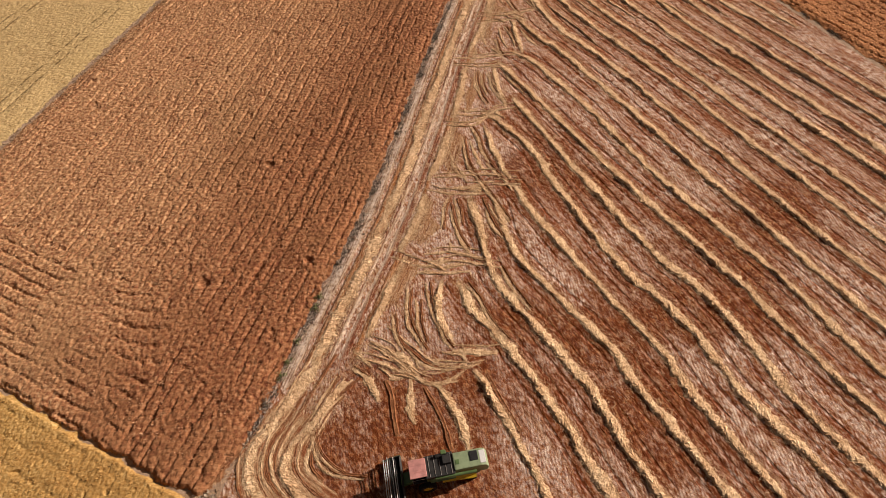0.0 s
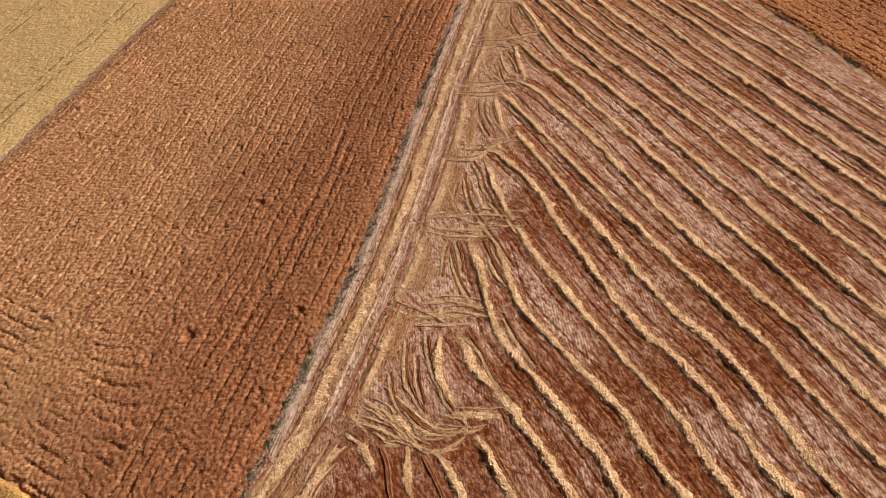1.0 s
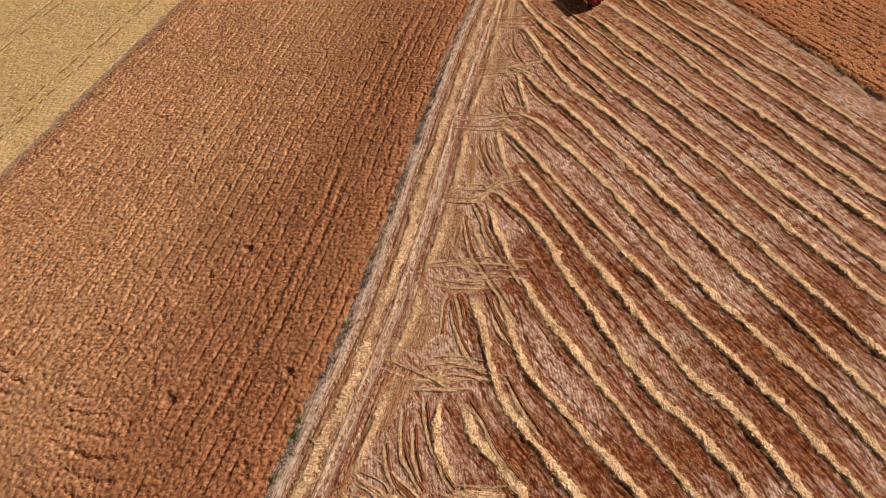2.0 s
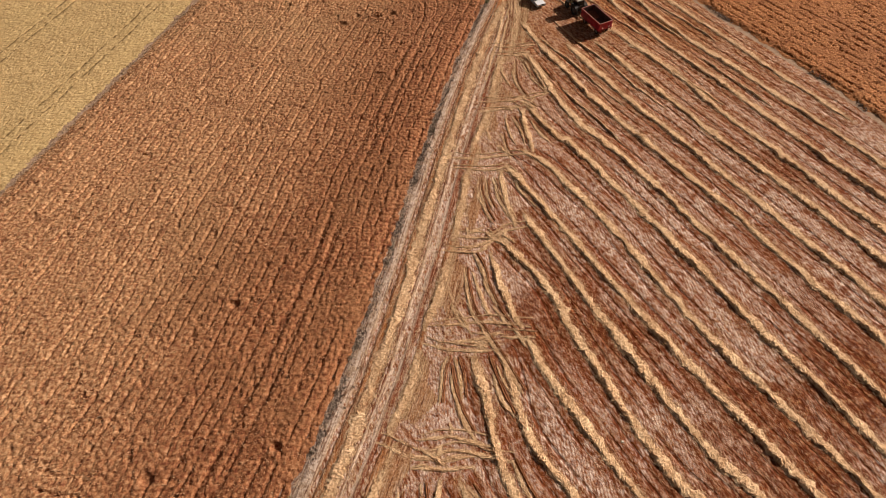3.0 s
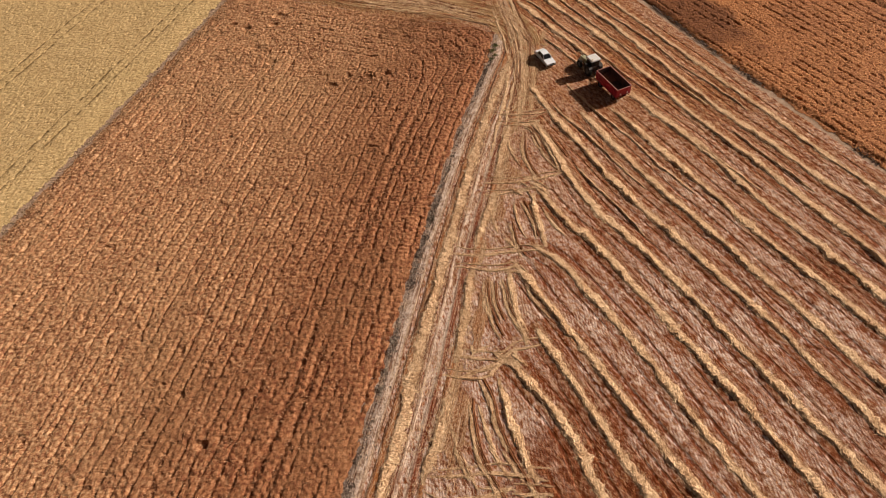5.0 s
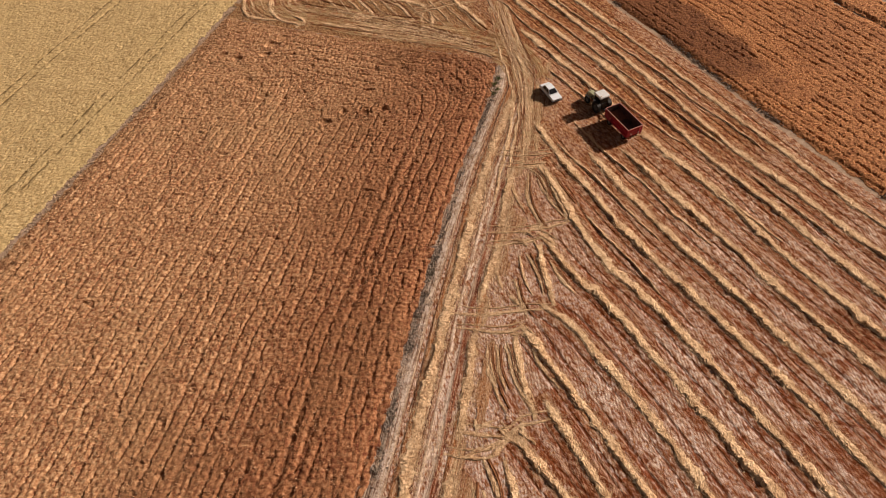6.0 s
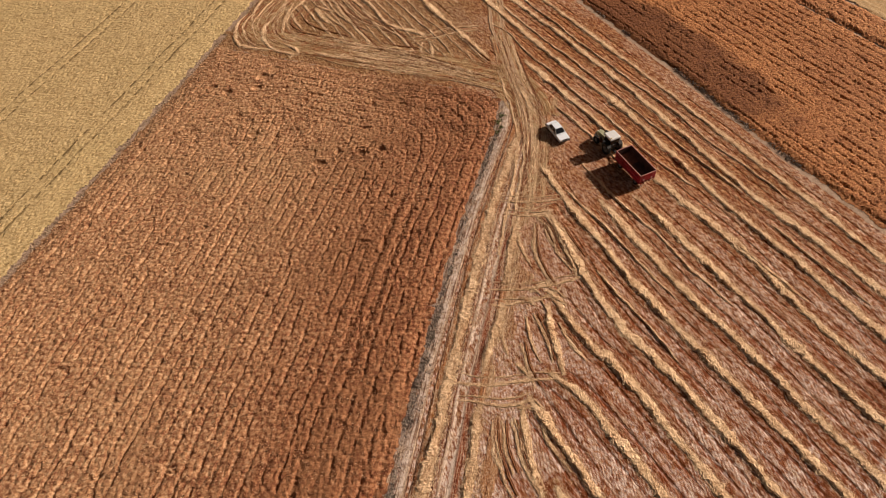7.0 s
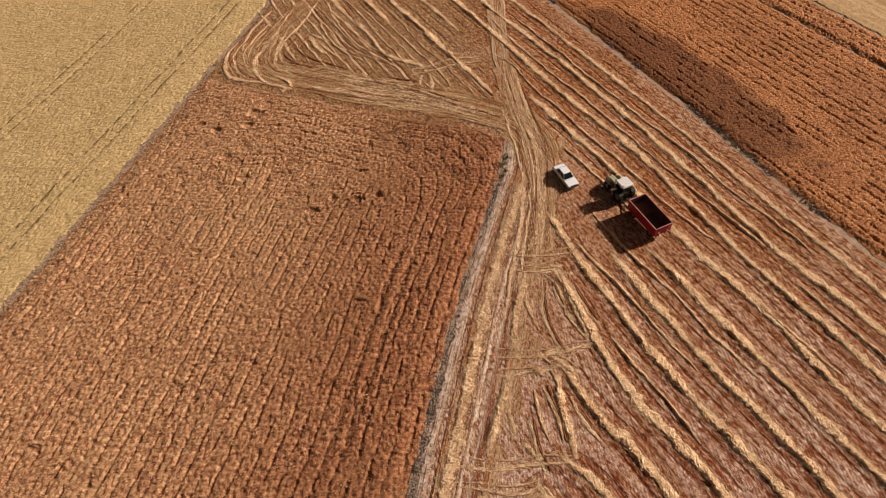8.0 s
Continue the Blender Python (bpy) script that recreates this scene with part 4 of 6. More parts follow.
def litter(name, label, pts, size, material, seed, lift=0.05, heading=0.0):
    """Loose stalks lying flat at random."""
    rng = np.random.default_rng(seed)
    m = len(pts)
    a = rng.normal(heading, 0.55, m)
    ln = rng.uniform(0.5, 1.4, (m, 1)) * size
    dirv = np.stack([np.cos(a), np.sin(a), rng.uniform(-0.1, 0.25, m)], 1) * ln
    side = np.stack([-np.sin(a), np.cos(a), rng.uniform(-0.5, 0.5, m)], 1) * rng.uniform(0.008, 0.024, (m, 1))
    base = np.concatenate([pts, np.full((m, 1), lift) + rng.uniform(0, 0.06, (m, 1))], 1)
    v = np.stack([base - side, base + side, base + dirv + side * 0.6, base + dirv - side * 0.6], 1).reshape(-1, 3)
    me = fast_mesh(name, v, np.arange(m * 4).reshape(-1, 4), material)
    return tagged(new(name, me), label, "straw", kind="stuff")


M_RUT = soil_mat("rut_soil", (0.12, 0.042, 0.02), (0.22, 0.085, 0.036), (0.40, 0.20, 0.095), 1.2)


def rut(pts, width=0.17, depth=0.05, mat=None, name="tyre_rut", label="dark tyre rut pressed into the stubble"):
    """A wheel rut: a sunken bed between two crumbled banks."""
    SWATH_SEED[0] += 7
    seed = SWATH_SEED[0]
    rng = np.random.default_rng(seed)
    c, u = catmull(pts, 0.22)
    tan = np.gradient(c, axis=0)
    tan /= np.hypot(*tan.T)[:, None]
    nor = np.stack([-tan[:, 1], tan[:, 0]], 1)
    q, h = np.array([-1.0, -0.55, -0.2, 0.2, 0.55, 1.0]), np.array([-0.05, 0.9, 0.15, 0.15, 0.9, -0.05])
    tap = smooth01(np.minimum(u, u[-1] - u) / 1.0) * (0.4 + 0.8 * vnoise(u * 0.7, u * 0, seed))
    off = q[None] * width * (0.8 + 0.4 * vnoise(u, u * 0 + 2, seed))[:, None] + rng.uniform(-0.04, 0.04, (len(u), 6))
    Z = h[None] * depth * tap[:, None] * (1 + rng.uniform(-0.4, 0.4, (len(u), 6))) + 0.06
    Z[:, 0], Z[:, -1] = -0.02, -0.02
    P = c[:, None] + nor[:, None] * off[..., None]
    _, faces = grid_faces(len(u), 6)
    me = fast_mesh(name, np.concatenate([P, Z[..., None]], -1).reshape(-1, 3), faces, mat or M_RUT)
    return tagged(new(name, me), label, "rut", "tyre ruts on the headland", "structure")


# ---- windrows of the long passes ----
SIZES = [0.42, 0.45, 0.42, 0.40, 0.46, 0.44, 0.46, 0.40, 0.44, 0.46, 0.40, 0.42, 0.46, 0.42, 0.46, 0.38, 0.26, 0.44, 0.3, 0.3, 0.26, 0.3]
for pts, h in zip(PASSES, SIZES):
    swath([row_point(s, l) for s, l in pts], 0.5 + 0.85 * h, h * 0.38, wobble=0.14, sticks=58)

# windrows that follow the headland
EDGE_LABEL = "loose straw windrow along the dusty headland"
swath([margin_point(3.6, y) for y in (31, 38, 50, 64, 80, 96, 110, 120, 126)], 1.15, 0.16, EDGE_LABEL, wobble=0.15, sticks=140)
swath([margin_point(7.6, y) for y in (58.5, 62, 68.5)], 0.85, 0.15, EDGE_LABEL, sticks=120)
swath([margin_point(7.6, y) for y in (71.5, 78, 84)], 0.85, 0.15, EDGE_LABEL, sticks=120)
swath([margin_point(7.5, y) for y in (87.5, 92, 96.5)], 0.85, 0.15, EDGE_LABEL, sticks=120)
swath([margin_point(7.4, y) for y in (99, 104, 110)], 0.85, 0.15, EDGE_LABEL, sticks=120)
swath([margin_point(7.6, y) for y in (46.5, 51, 56)], 0.85, 0.15, EDGE_LABEL, sticks=120)
swath([margin_point(7.8, y) for y in (34.5, 39, 43)], 0.85, 0.15, EDGE_LABEL, sticks=120)
# swaths that swing round the near corner
BEND = "straw windrow bending round the field corner"
swath([(-14.4, 29.2), (-17.2, 24.5), (-18.9, 22.2), (-19.4, 19.9), (-18.2, 18.0), (-15.5, 15.5), (-10, 12)], 1.0, 0.14, BEND, wobble=0.1, sticks=110)
swath([(-17.6, 31.8), (-20.6, 25.8), (-22.5, 22.8), (-23.2, 20.5), (-22.2, 18.3), (-19.5, 15.0), (-14, 10.5)], 1.1, 0.13, BEND, wobble=0.1, sticks=110)
# short swaths dropped where the combine turned
TURN = "short straw swath dropped in a turn"
for pts, w, h in (
    ([(-4.6, 28.7), (-3.6, 27.4), (-2.3, 25.2), (-1.5, 23.2), (-1.1, 21.4)], 1.1, 0.36),
    ([(-0.3, 30.1), (0.8, 28.1), (1.9, 26.1), (3.2, 23.6), (5.0, 19.5), (7.0, 15.0)], 1.1, 0.4),
    ([(-7.4, 29.2), (-7.2, 27.4), (-7.0, 25.6), (-6.6, 24.2)], 0.9, 0.14),
    ([(-12.4, 30.0), (-11.2, 28.4), (-10.5, 26.8)], 1.0, 0.14),
    ([(-2.6, 33.0), (-3.6, 35.4), (-4.4, 38.0), (-4.0, 42.0)], 1.0, 0.36),
    ([(5.6, 58.6), (4.5, 60.4), (3.4, 64.5), (2.9, 67.5), (2.4, 69.4)], 0.95, 0.34),
    ([(-0.3, 55.2), (0.2, 52.5), (0.9, 50.0), (1.6, 46.5)], 0.95, 0.3),
    ([(5.8, 73.4), (5.0, 77.5), (4.6, 81.0), (4.4, 83.8)], 0.9, 0.28),
    ([(9.4, 87.0), (8.9, 90.5), (8.5, 93.8), (8.6, 96.2)], 0.9, 0.3),
    ([(12.6, 100.0), (11.8, 104.0), (10.6, 108.5), (9.6, 111.0)], 0.9, 0.3),
):
    swath(pts, w * 0.75, h * 0.5, TURN, "turning swaths", wobble=0.08, sticks=50)
# straw dragged across the swath ends by the header
CROSS = "thin straw drag line across the swath ends"
for pts, w in (
    ([(-3.7, 70.0), (-1.5, 69.7), (0.8, 69.7), (3.2, 71.8)], 0.5), ([(-2.4, 72.4), (2.2, 71.8), (4.3, 72.9), (7.7, 73.4)], 0.5), ([(2.0, 72.6), (3.3, 71.2), (4.8, 70.7)], 0.8),
    ([(-5.9, 57.1), (-3.2, 56.1), (-0.4, 55.6), (2.8, 55.6)], 0.6), ([(-5.0, 59.3), (0.4, 59.3), (3.3, 59.1), (6.3, 58.9)], 0.45), ([(-0.9, 57.2), (2.9, 57.1)], 0.4), ([(2.9, 57.7), (4.7, 57.6), (6.6, 57.2)], 0.45),
    ([(-2.2, 86.7), (1.1, 86.2), (5.2, 86.5), (8.4, 86.6)], 0.55), ([(-2.3, 84.5), (2.1, 83.9), (5.1, 84.5)], 0.5),
    ([(2.0, 98.6), (6.1, 98.3), (9.8, 98.9), (13.6, 99.8)], 0.5), ([(1.9, 96.5), (6.3, 96.4), (9.2, 97.1), (10.5, 98.2)], 0.5), ([(8.4, 98.0), (9.6, 97.0), (10.6, 96.0)], 0.9),
    ([(4.2, 112.9), (8.1, 112.5), (12.0, 112.7)], 0.5), ([(4.4, 110.5), (7.8, 110.1), (10.9, 110.9)], 0.5),
    ([(-10.4, 45.8), (-6.1, 44.3), (-2.6, 44.9), (0.8, 44.0), (3.2, 43.5)], 0.6), ([(-6.8, 43.1), (-2.6, 43.1), (-0.6, 43.4)], 0.5), ([(-6.1, 45.9), (-2.6, 46.2), (1.6, 45.2)], 0.5),
    ([(-12.0, 33.9), (-9.7, 32.8), (-8.3, 30.3), (-7.0, 29.4), (-4.9, 28.6), (-2.8, 29.0), (-1.5, 29.9)], 0.6), ([(-13.4, 31.9), (-10.8, 31.1), (-8.3, 30.0), (-6.4, 29.4)], 0.6),
    ([(-2.7, 32.4), (0.1, 32.3), (2.2, 32.2)], 0.9), ([(-5.2, 30.6), (-1.5, 30.3), (0.3, 30.7)], 0.35), ([(-9.0, 32.4), (-7.7, 31.3), (-6.7, 29.6)], 0.8), ([(-1.5, 30.4), (-1.6, 31.3), (-1.8, 32.4)], 0.8),
):
    swath(pts, w * 0.7, 0.04 + 0.05 * w, CROSS, "straw drag lines", "straw_line", wobble=0.25, sticks=55)
    swath([(x + 0.3, y + 0.75 + 0.06 * i) for i, (x, y) in enumerate(pts)], 0.17, 0.04, CROSS, "straw drag lines", "straw_line", wobble=0.3, sticks=45)
# scraps of straw pulled criss-cross over the turning places
rg = np.random.default_rng(515)
for cx, cy, nn in ((-6.5, 31.0, 7), (-3.5, 44.5, 5), (1.0, 57.3, 5), (2.2, 71.0, 6), (3.0, 85.3, 4), (8.0, 97.5, 5), (8.0, 111.5, 4)):
    for k in range(nn):
        x, y, a = cx + rg.normal(0, 2.6), cy + rg.normal(0, 1.1), rg.choice([rg.normal(0.1, 0.25), rg.normal(-1.0, 0.3)])
        ln = rg.uniform(1.2, 3.4)
        swath([(x - math.cos(a) * ln / 2, y - math.sin(a) * ln / 2), (x, y + rg.uniform(-0.2, 0.2)), (x + math.cos(a) * ln / 2, y + math.sin(a) * ln / 2)], rg.uniform(0.2, 0.5), rg.uniform(0.05, 0.11), CROSS, "straw drag lines", "straw_line", wobble=0.1, sticks=50)
# curved ruts of the turning wheels
for pts in (
    [(-0.4, 67.3), (-0.4, 65.5), (0.2, 61.7), (1.1, 59.7)], [(-2.3, 62.4), (-1.7, 60.8), (-0.8, 59.1)], [(-0.3, 62.4), (0.4, 60.4), (1.4, 58.7), (3.1, 55.3), (5.2, 51.0)],
    [(2.8, 61.9), (3.7, 60.2), (4.5, 58.9)], [(-2.7, 55.2), (-3.3, 53.2), (-3.6, 49.9)], [(-1.8, 55.2), (-1.3, 53.1), (-1.1, 50.4)], [(0.8, 69.5), (1.7, 67.2), (2.1, 64.3), (2.8, 62.3)],
    [(1.9, 82.3), (1.9, 79.5), (2.5, 76.8), (3.3, 74.6)], [(2.8, 82.2), (2.8, 79.4), (3.5, 76.8)], [(3.9, 82.2), (4.3, 78.5), (5.5, 75.8), (6.3, 73.9)],
    [(5.6, 91.2), (5.8, 88.5), (6.7, 85.9)], [(7.4, 94.9), (8.3, 91.5), (8.6, 88.8)], [(8.6, 108.7), (8.4, 104.0), (9.1, 100.8), (9.9, 98.9)], [(9.1, 109.6), (10.6, 107.2), (10.8, 103.8)],
    [(-7.4, 41.0), (-7.6, 38.6), (-7.2, 36.3), (-6.2, 34.1), (-5.4, 32.8)], [(-5.2, 41.8), (-4.8, 38.5), (-4.3, 36.6), (-3.3, 34.3), (-2.4, 32.9)], [(-6.3, 39.4), (-6.1, 36.3), (-5.4, 33.7)],
    [(-9.2, 37.5), (-8.8, 34.9), (-7.8, 32.7)], [(-0.6, 41.6), (0.7, 39.5), (1.8, 36.7), (3.9, 33.7)], [(3.6, 43.9), (4.7, 41.3), (6.7, 37.7)],
    [(-19.8, 28.3), (-21.2, 22.8), (-21.3, 19.4), (-19.2, 17.1)], [(-14.2, 27.5), (-16.0, 25.1), (-16.6, 22.1), (-14.5, 19.6), (-11.1, 19.0)], [(-13.4, 31.0), (-11.6, 29.6)], [(-13.0, 29.3), (-14.8, 27.5), (-16.4, 25.3), (-16.7, 23.4), (-16.0, 21.6), (-14.8, 20.3), (-12.9, 19.1)],
):
    rut(pts)
    for o, wd in ((0.48, 0.3),):
        a_, b_ = np.array(pts[0]), np.array(pts[-1])
        side = np.array([b_[1] - a_[1], a_[0] - b_[0]]) / np.hypot(*(b_ - a_)) * o
        swath([tuple(np.array(p) + side) for p in pts], wd, 0.045, "thin line of straw beside a dark wheel rut", "straw lines", "straw_line", wobble=0.1, sticks=70)

for pts in ([(-9.9, 29.1), (-9.2, 27.4), (-8.9, 25.4), (-8.4, 23.0)], [(-5.7, 28.2), (-4.7, 26.4), (-3.6, 24.0), (-2.9, 21.4)], [(1.0, 29.6), (2.4, 26.4), (4.2, 23.0)]):
    rut(pts, 0.3, 0.05)

# ---- far turning place beyond the brown crop ----
FAR = "pale straw track curving over the far stubble"
for pts, w, h in (
    ([(-19.4, 169.0), (-15.6, 162.3), (-13.3, 157.8), (-9.4, 154.9), (-6.0, 152.9)], 1.1, 0.34),
    ([(-32.7, 167.9), (-34.8, 161.8), (-36.1, 158.6), (-35.5, 155.2), (-33.1, 151.9), (-28.4, 149.4)], 0.9, 0.24),
    ([(-41.4, 161.4), (-41.2, 157.5), (-40.0, 154.4), (-37.1, 152.6), (-33.0, 151.6)], 0.8, 0.2),
    ([(-27.0, 164.5), (-25.5, 160.8), (-23.8, 158.9)], 1.0, 0.36), ([(-27.6, 165.4), (-25.0, 163.6), (-22.7, 162.2)], 0.6, 0.2),
    ([(-26.2, 150.1), (-20.2, 147.6), (-15.5, 146.4)], 0.8, 0.25), ([(-30.0, 148.8), (-28.6, 150.6), (-31.5, 153.5)], 0.9, 0.3),
    ([(-24.8, 154.9), (-18.8, 151.9), (-11.1, 148.9), (-6.4, 148.1)], 0.5, 0.1), ([(-15.5, 146.4), (-6.4, 143.4), (0.6, 140.0), (5.6, 137.6)], 0.6, 0.12),
    ([(-16.3, 144.6), (-7.2, 142.0), (2.2, 138.2), (6.4, 135.0)], 0.5, 0.1), ([(-9.3, 152.5), (-6.0, 152.9), (-2.7, 154.5), (3.1, 155.2)], 0.5, 0.12), ([(-8.6, 151.2), (-5.0, 152.0), (-1.0, 153.2), (3.0, 153.8)], 0.4, 0.1),
    ([(-35.8, 174.0), (-38.6, 166.7), (-38.9, 161.4)], 0.5, 0.12), ([(-31.9, 173.5), (-34.2, 164.4), (-37.9, 161.7)], 0.5, 0.12), ([(-5.5, 151.3), (-5.0, 146.8), (-4.6, 144.6)], 0.5, 0.1), ([(-6.8, 151.0), (-7.0, 148.0), (-6.2, 145.4)], 0.4, 0.1),
    ([(-27, 176), (-29.5, 168), (-32.0, 162.5), (-31.2, 157.5), (-27, 153.6), (-20, 150.2)], 0.4, 0.1),
    ([(7.4, 144.2), (8.6, 138.0), (9.8, 132.8), (9.7, 127.6), (9.0, 121.0)], 0.9, 0.1), ([(6.9, 142.8), (7.7, 137.4), (8.3, 132.4), (7.4, 124.5)], 0.5, 0.1),
):
    swath(pts, w * 0.8, 0.03 + h * 0.42, FAR, "far straw tracks", "straw_track", wobble=0.08, sticks=50)
M_DUST = soil_mat("pale_track_dust", (0.32, 0.20, 0.12), (0.48, 0.32, 0.20), (0.58, 0.42, 0.28), 1.0)
for pts in ([(5.8, 185), (5.8, 172.7), (5.7, 163.3), (5.4, 154.9), (6.4, 148.6), (7.6, 141.4), (8.5, 136.1), (9.0, 128.8)],
            [(8.0, 185), (7.9, 172.4), (7.6, 161.3), (7.2, 153.1), (7.7, 147.0), (8.6, 140.0), (10.3, 133.4), (12.0, 127.9)]):
    rut(pts, 0.42, 0.03, M_DUST, "vehicle_track", "pale wheel track crossing the stubble")
for pts in ([(-5.5, 144.3), (-0.2, 142.1)], [(-22, 153.6), (-28, 156.2), (-31.2, 160.0), (-29.5, 164.5)], [(-20, 154.4), (-26, 157.6), (-28.8, 161.0), (-27.6, 164.2)],
            [(-14, 151.3), (-7, 149.2)], [(-12, 146.0), (-4, 143.2), (3, 139.4)], [(7.6, 136.5), (7.9, 130), (8.4, 124), (8.2, 118)], [(9.3, 136.0), (11.6, 129.5), (13.2, 126.0)]):
    rut(pts, 0.2, 0.05)

# fans of fine straw lines and wheel marks where machines turned again and again
def fan(a, b, n, seed, label, width=0.3, ruts=0.45):
    """Thin lines between two guide curves; each covers its own stretch of the way."""
    rg = np.random.default_rng(seed)
    ca, cb = catmull(a, 0.5)[0], catmull(b, 0.5)[0]
    tt = np.linspace(0, 1, 12)
    ca = np.stack([np.interp(tt, np.linspace(0, 1, len(ca)), ca[:, i]) for i in (0, 1)], 1)
    cb = np.stack([np.interp(tt, np.linspace(0, 1, len(cb)), cb[:, i]) for i in (0, 1)], 1)
    for i in range(n):
        f = (i + rg.uniform(-0.35, 0.35) + 0.5) / n
        g = f + rg.uniform(-0.08, 0.08)
        k = np.linspace(f, g, 12)[:, None]
        pts = (ca * (1 - k) + cb * k)
        lo, hi = rg.integers(0, 5), rg.integers(8, 13)
        swath([tuple(p) for p in pts[lo:hi]], width * rg.uniform(0.8, 1.6), rg.uniform(0.035, 0.07), label, "straw lines", "straw_line", wobble=0.12, sticks=30, step=0.24)
        if rg.uniform() < ruts:
            lo, hi = rg.integers(0, 5), rg.integers(8, 13)
            rut([tuple(p + np.array([0.35, 0.2])) for p in pts[lo:hi]], 0.2, 0.05)


FINE = "thin straw line dropped by a turning machine"
fan([(-27.3, 170.5), (-27.3, 166.7), (-24.4, 160.0), (-18.8, 155.3), (-14.7, 152.4)], [(-22.8, 172.3), (-18.8, 165.7), (-15.1, 160.3), (-10.9, 155.8), (-7.8, 152.9)], 6, 401, FINE)
fan([(-35.6, 173.1), (-41.6, 161.9), (-41.4, 157.1), (-38.6, 153.2), (-32.6, 150.5)], [(-29.3, 175.1), (-30.9, 167.4), (-32.0, 160.6), (-31.4, 156.1), (-27.5, 152.6)], 8, 402, FINE)
fan([(-28.4, 149.6), (-19.6, 146.3), (-8.7, 142.2), (0.2, 138.6), (5.8, 135.2)], [(-30.9, 157.3), (-24.2, 154.6), (-16.5, 151.3), (-8.8, 148.1), (5.4, 139.4)], 12, 403, FINE, 0.55)
fan([(-12.4, 31.2), (-15.2, 25.5), (-16.6, 22.6), (-17.0, 20.4), (-15.6, 18.6), (-12.5, 17.0), (-8, 15.4)], [(-18.6, 33.0), (-21.8, 26.2), (-23.8, 22.8), (-24.4, 20.2), (-23.2, 17.6), (-20.2, 14.0), (-14.5, 9.6)], 8, 404, FINE, 0.24, 0.6)
fan([(-12.5, 33.0), (-9.0, 30.6), (-5.5, 28.2), (-1.5, 28.4)], [(-10.0, 36.0), (-7.0, 33.5), (-4.0, 31.2), (2.0, 32.0)], 4, 405, FINE, 0.18, 0.3)
for i, (cx, cy) in enumerate(((-1.0, 69.5), (0.0, 57.0), (3.0, 85.5), (6.0, 97.5), (8.0, 111.5))):
    fan([(cx - 3.5, cy - 1), (cx - 3.6, cy - 4), (cx - 3.0, cy - 8), (cx - 1.6, cy - 11.5)], [(cx + 4, cy - 1), (cx + 5, cy - 4), (cx + 6.8, cy - 8), (cx + 9, cy - 11.5)], 3, 410 + i, FINE, 0.34, 0.5)

fan([(5.0, 150), (6.0, 140), (7.3, 131), (7.4, 122), (5.3, 112), (3.6, 104)], [(8.8, 150), (10.2, 140), (11.4, 132), (10.6, 124), (9.6, 116), (8.6, 108)], 8, 406, FINE, 0.36, 0.4)
# lines of old passes that run into the far turning place
rng = np.random.default_rng(93)
for s in np.arange(52.5, 76.0, 1.7):
    ls = np.arange(112.0, 200.0, 0.5)
    way = np.stack([row_point(s, l) for l in ls])
    l0 = ls[np.argmax(way[:, 1] > 152.5 - 0.36 * (way[:, 0] + 24))] + rng.uniform(-1.5, 4)
    ls = np.linspace(l0, l0 + rng.uniform(14, 45), 6)
    pts = [row_point(s + rng.uniform(-0.2, 0.2), l) for l in ls]
    swath(pts, rng.uniform(0.22, 0.5), rng.uniform(0.03, 0.06), "thin straw line of an old pass", "straw lines", "straw_line", wobble=0.2, sticks=22, step=0.28)
    if rng.uniform() < 0.4:
        rut([p + np.array([0.4, 0.22]) for p in pts], 0.2, 0.05)
# thin straw lines between the windrows of the far passes
rng = np.random.default_rng(91)
for s, l0, l1 in ((62.4, 66, 86), (67.6, 72, 96), (72.3, 68, 100), (77.0, 88, 116), (81.6, 84, 136), (86.2, 80, 150), (90.3, 76, 140), (84.9, 60, 76), (79.6, 64, 82)):
    ls = np.arange(l0, l1, 7.0)
    swath([row_point(s + rng.uniform(-0.25, 0.25), l) for l in ls], 0.34, 0.1, "thin broken line of straw between windrows", "straw lines", "straw_line", wobble=0.3, sticks=24, step=0.28)

# loose straw over stubble and headland
rng = np.random.default_rng(64)
u, y = rng.uniform(2.6, 11, 15000), rng.uniform(24, 128, 15000)
sel = vnoise(u * 0.5, y * 0.35, 31) > 0.38
litter("loose_straw", "loose pale straw scattered over the headland", np.stack([margin_x(y) + u / 0.966, y], 1)[sel], 0.34, M_STRAW, 65, 0.06, radians(75))
s, l = rng.uniform(8, 92, 60000), rng.uniform(-22, 165, 60000)
p = N_ROW[None] * s[:, None] - D_ROW[None] * l[:, None]
sel = (edge_stubble(p[:, 0], p[:, 1]) > 1) & (vnoise(s * 0.35, l * 0.12, 33) > 0.42)
litter("scattered_straw", "pale straw stalks strewn over the stubble", p[sel], 0.3, M_STRAW, 66, 0.07, radians(ROW_ANG))

q = rng.uniform(size=(2600, 2)) * np.array([14, 13]) + np.array([-32, 10])
sel = (line_d(q[:, 0], q[:, 1], BL_A, BL_B) > 0.2) & (q[:, 0] < margin_x(q[:, 1]) + 1.0)
litter("corner_straw", "loose straw and chaff on bare soil at the field corner", q[sel], 0.35, M_STRAW, 67, 0.0, 0.6)
qc = rng.uniform(size=(380, 2)) * np.array([8, 9]) + np.array([-29, 17])
keep_c = (edge_left(qc[:, 0], qc[:, 1]) < -0.2) & (qc[:, 0] < margin_x(qc[:, 1])) & (line_d(qc[:, 0], qc[:, 1], BL_A, BL_B) > 0.6)

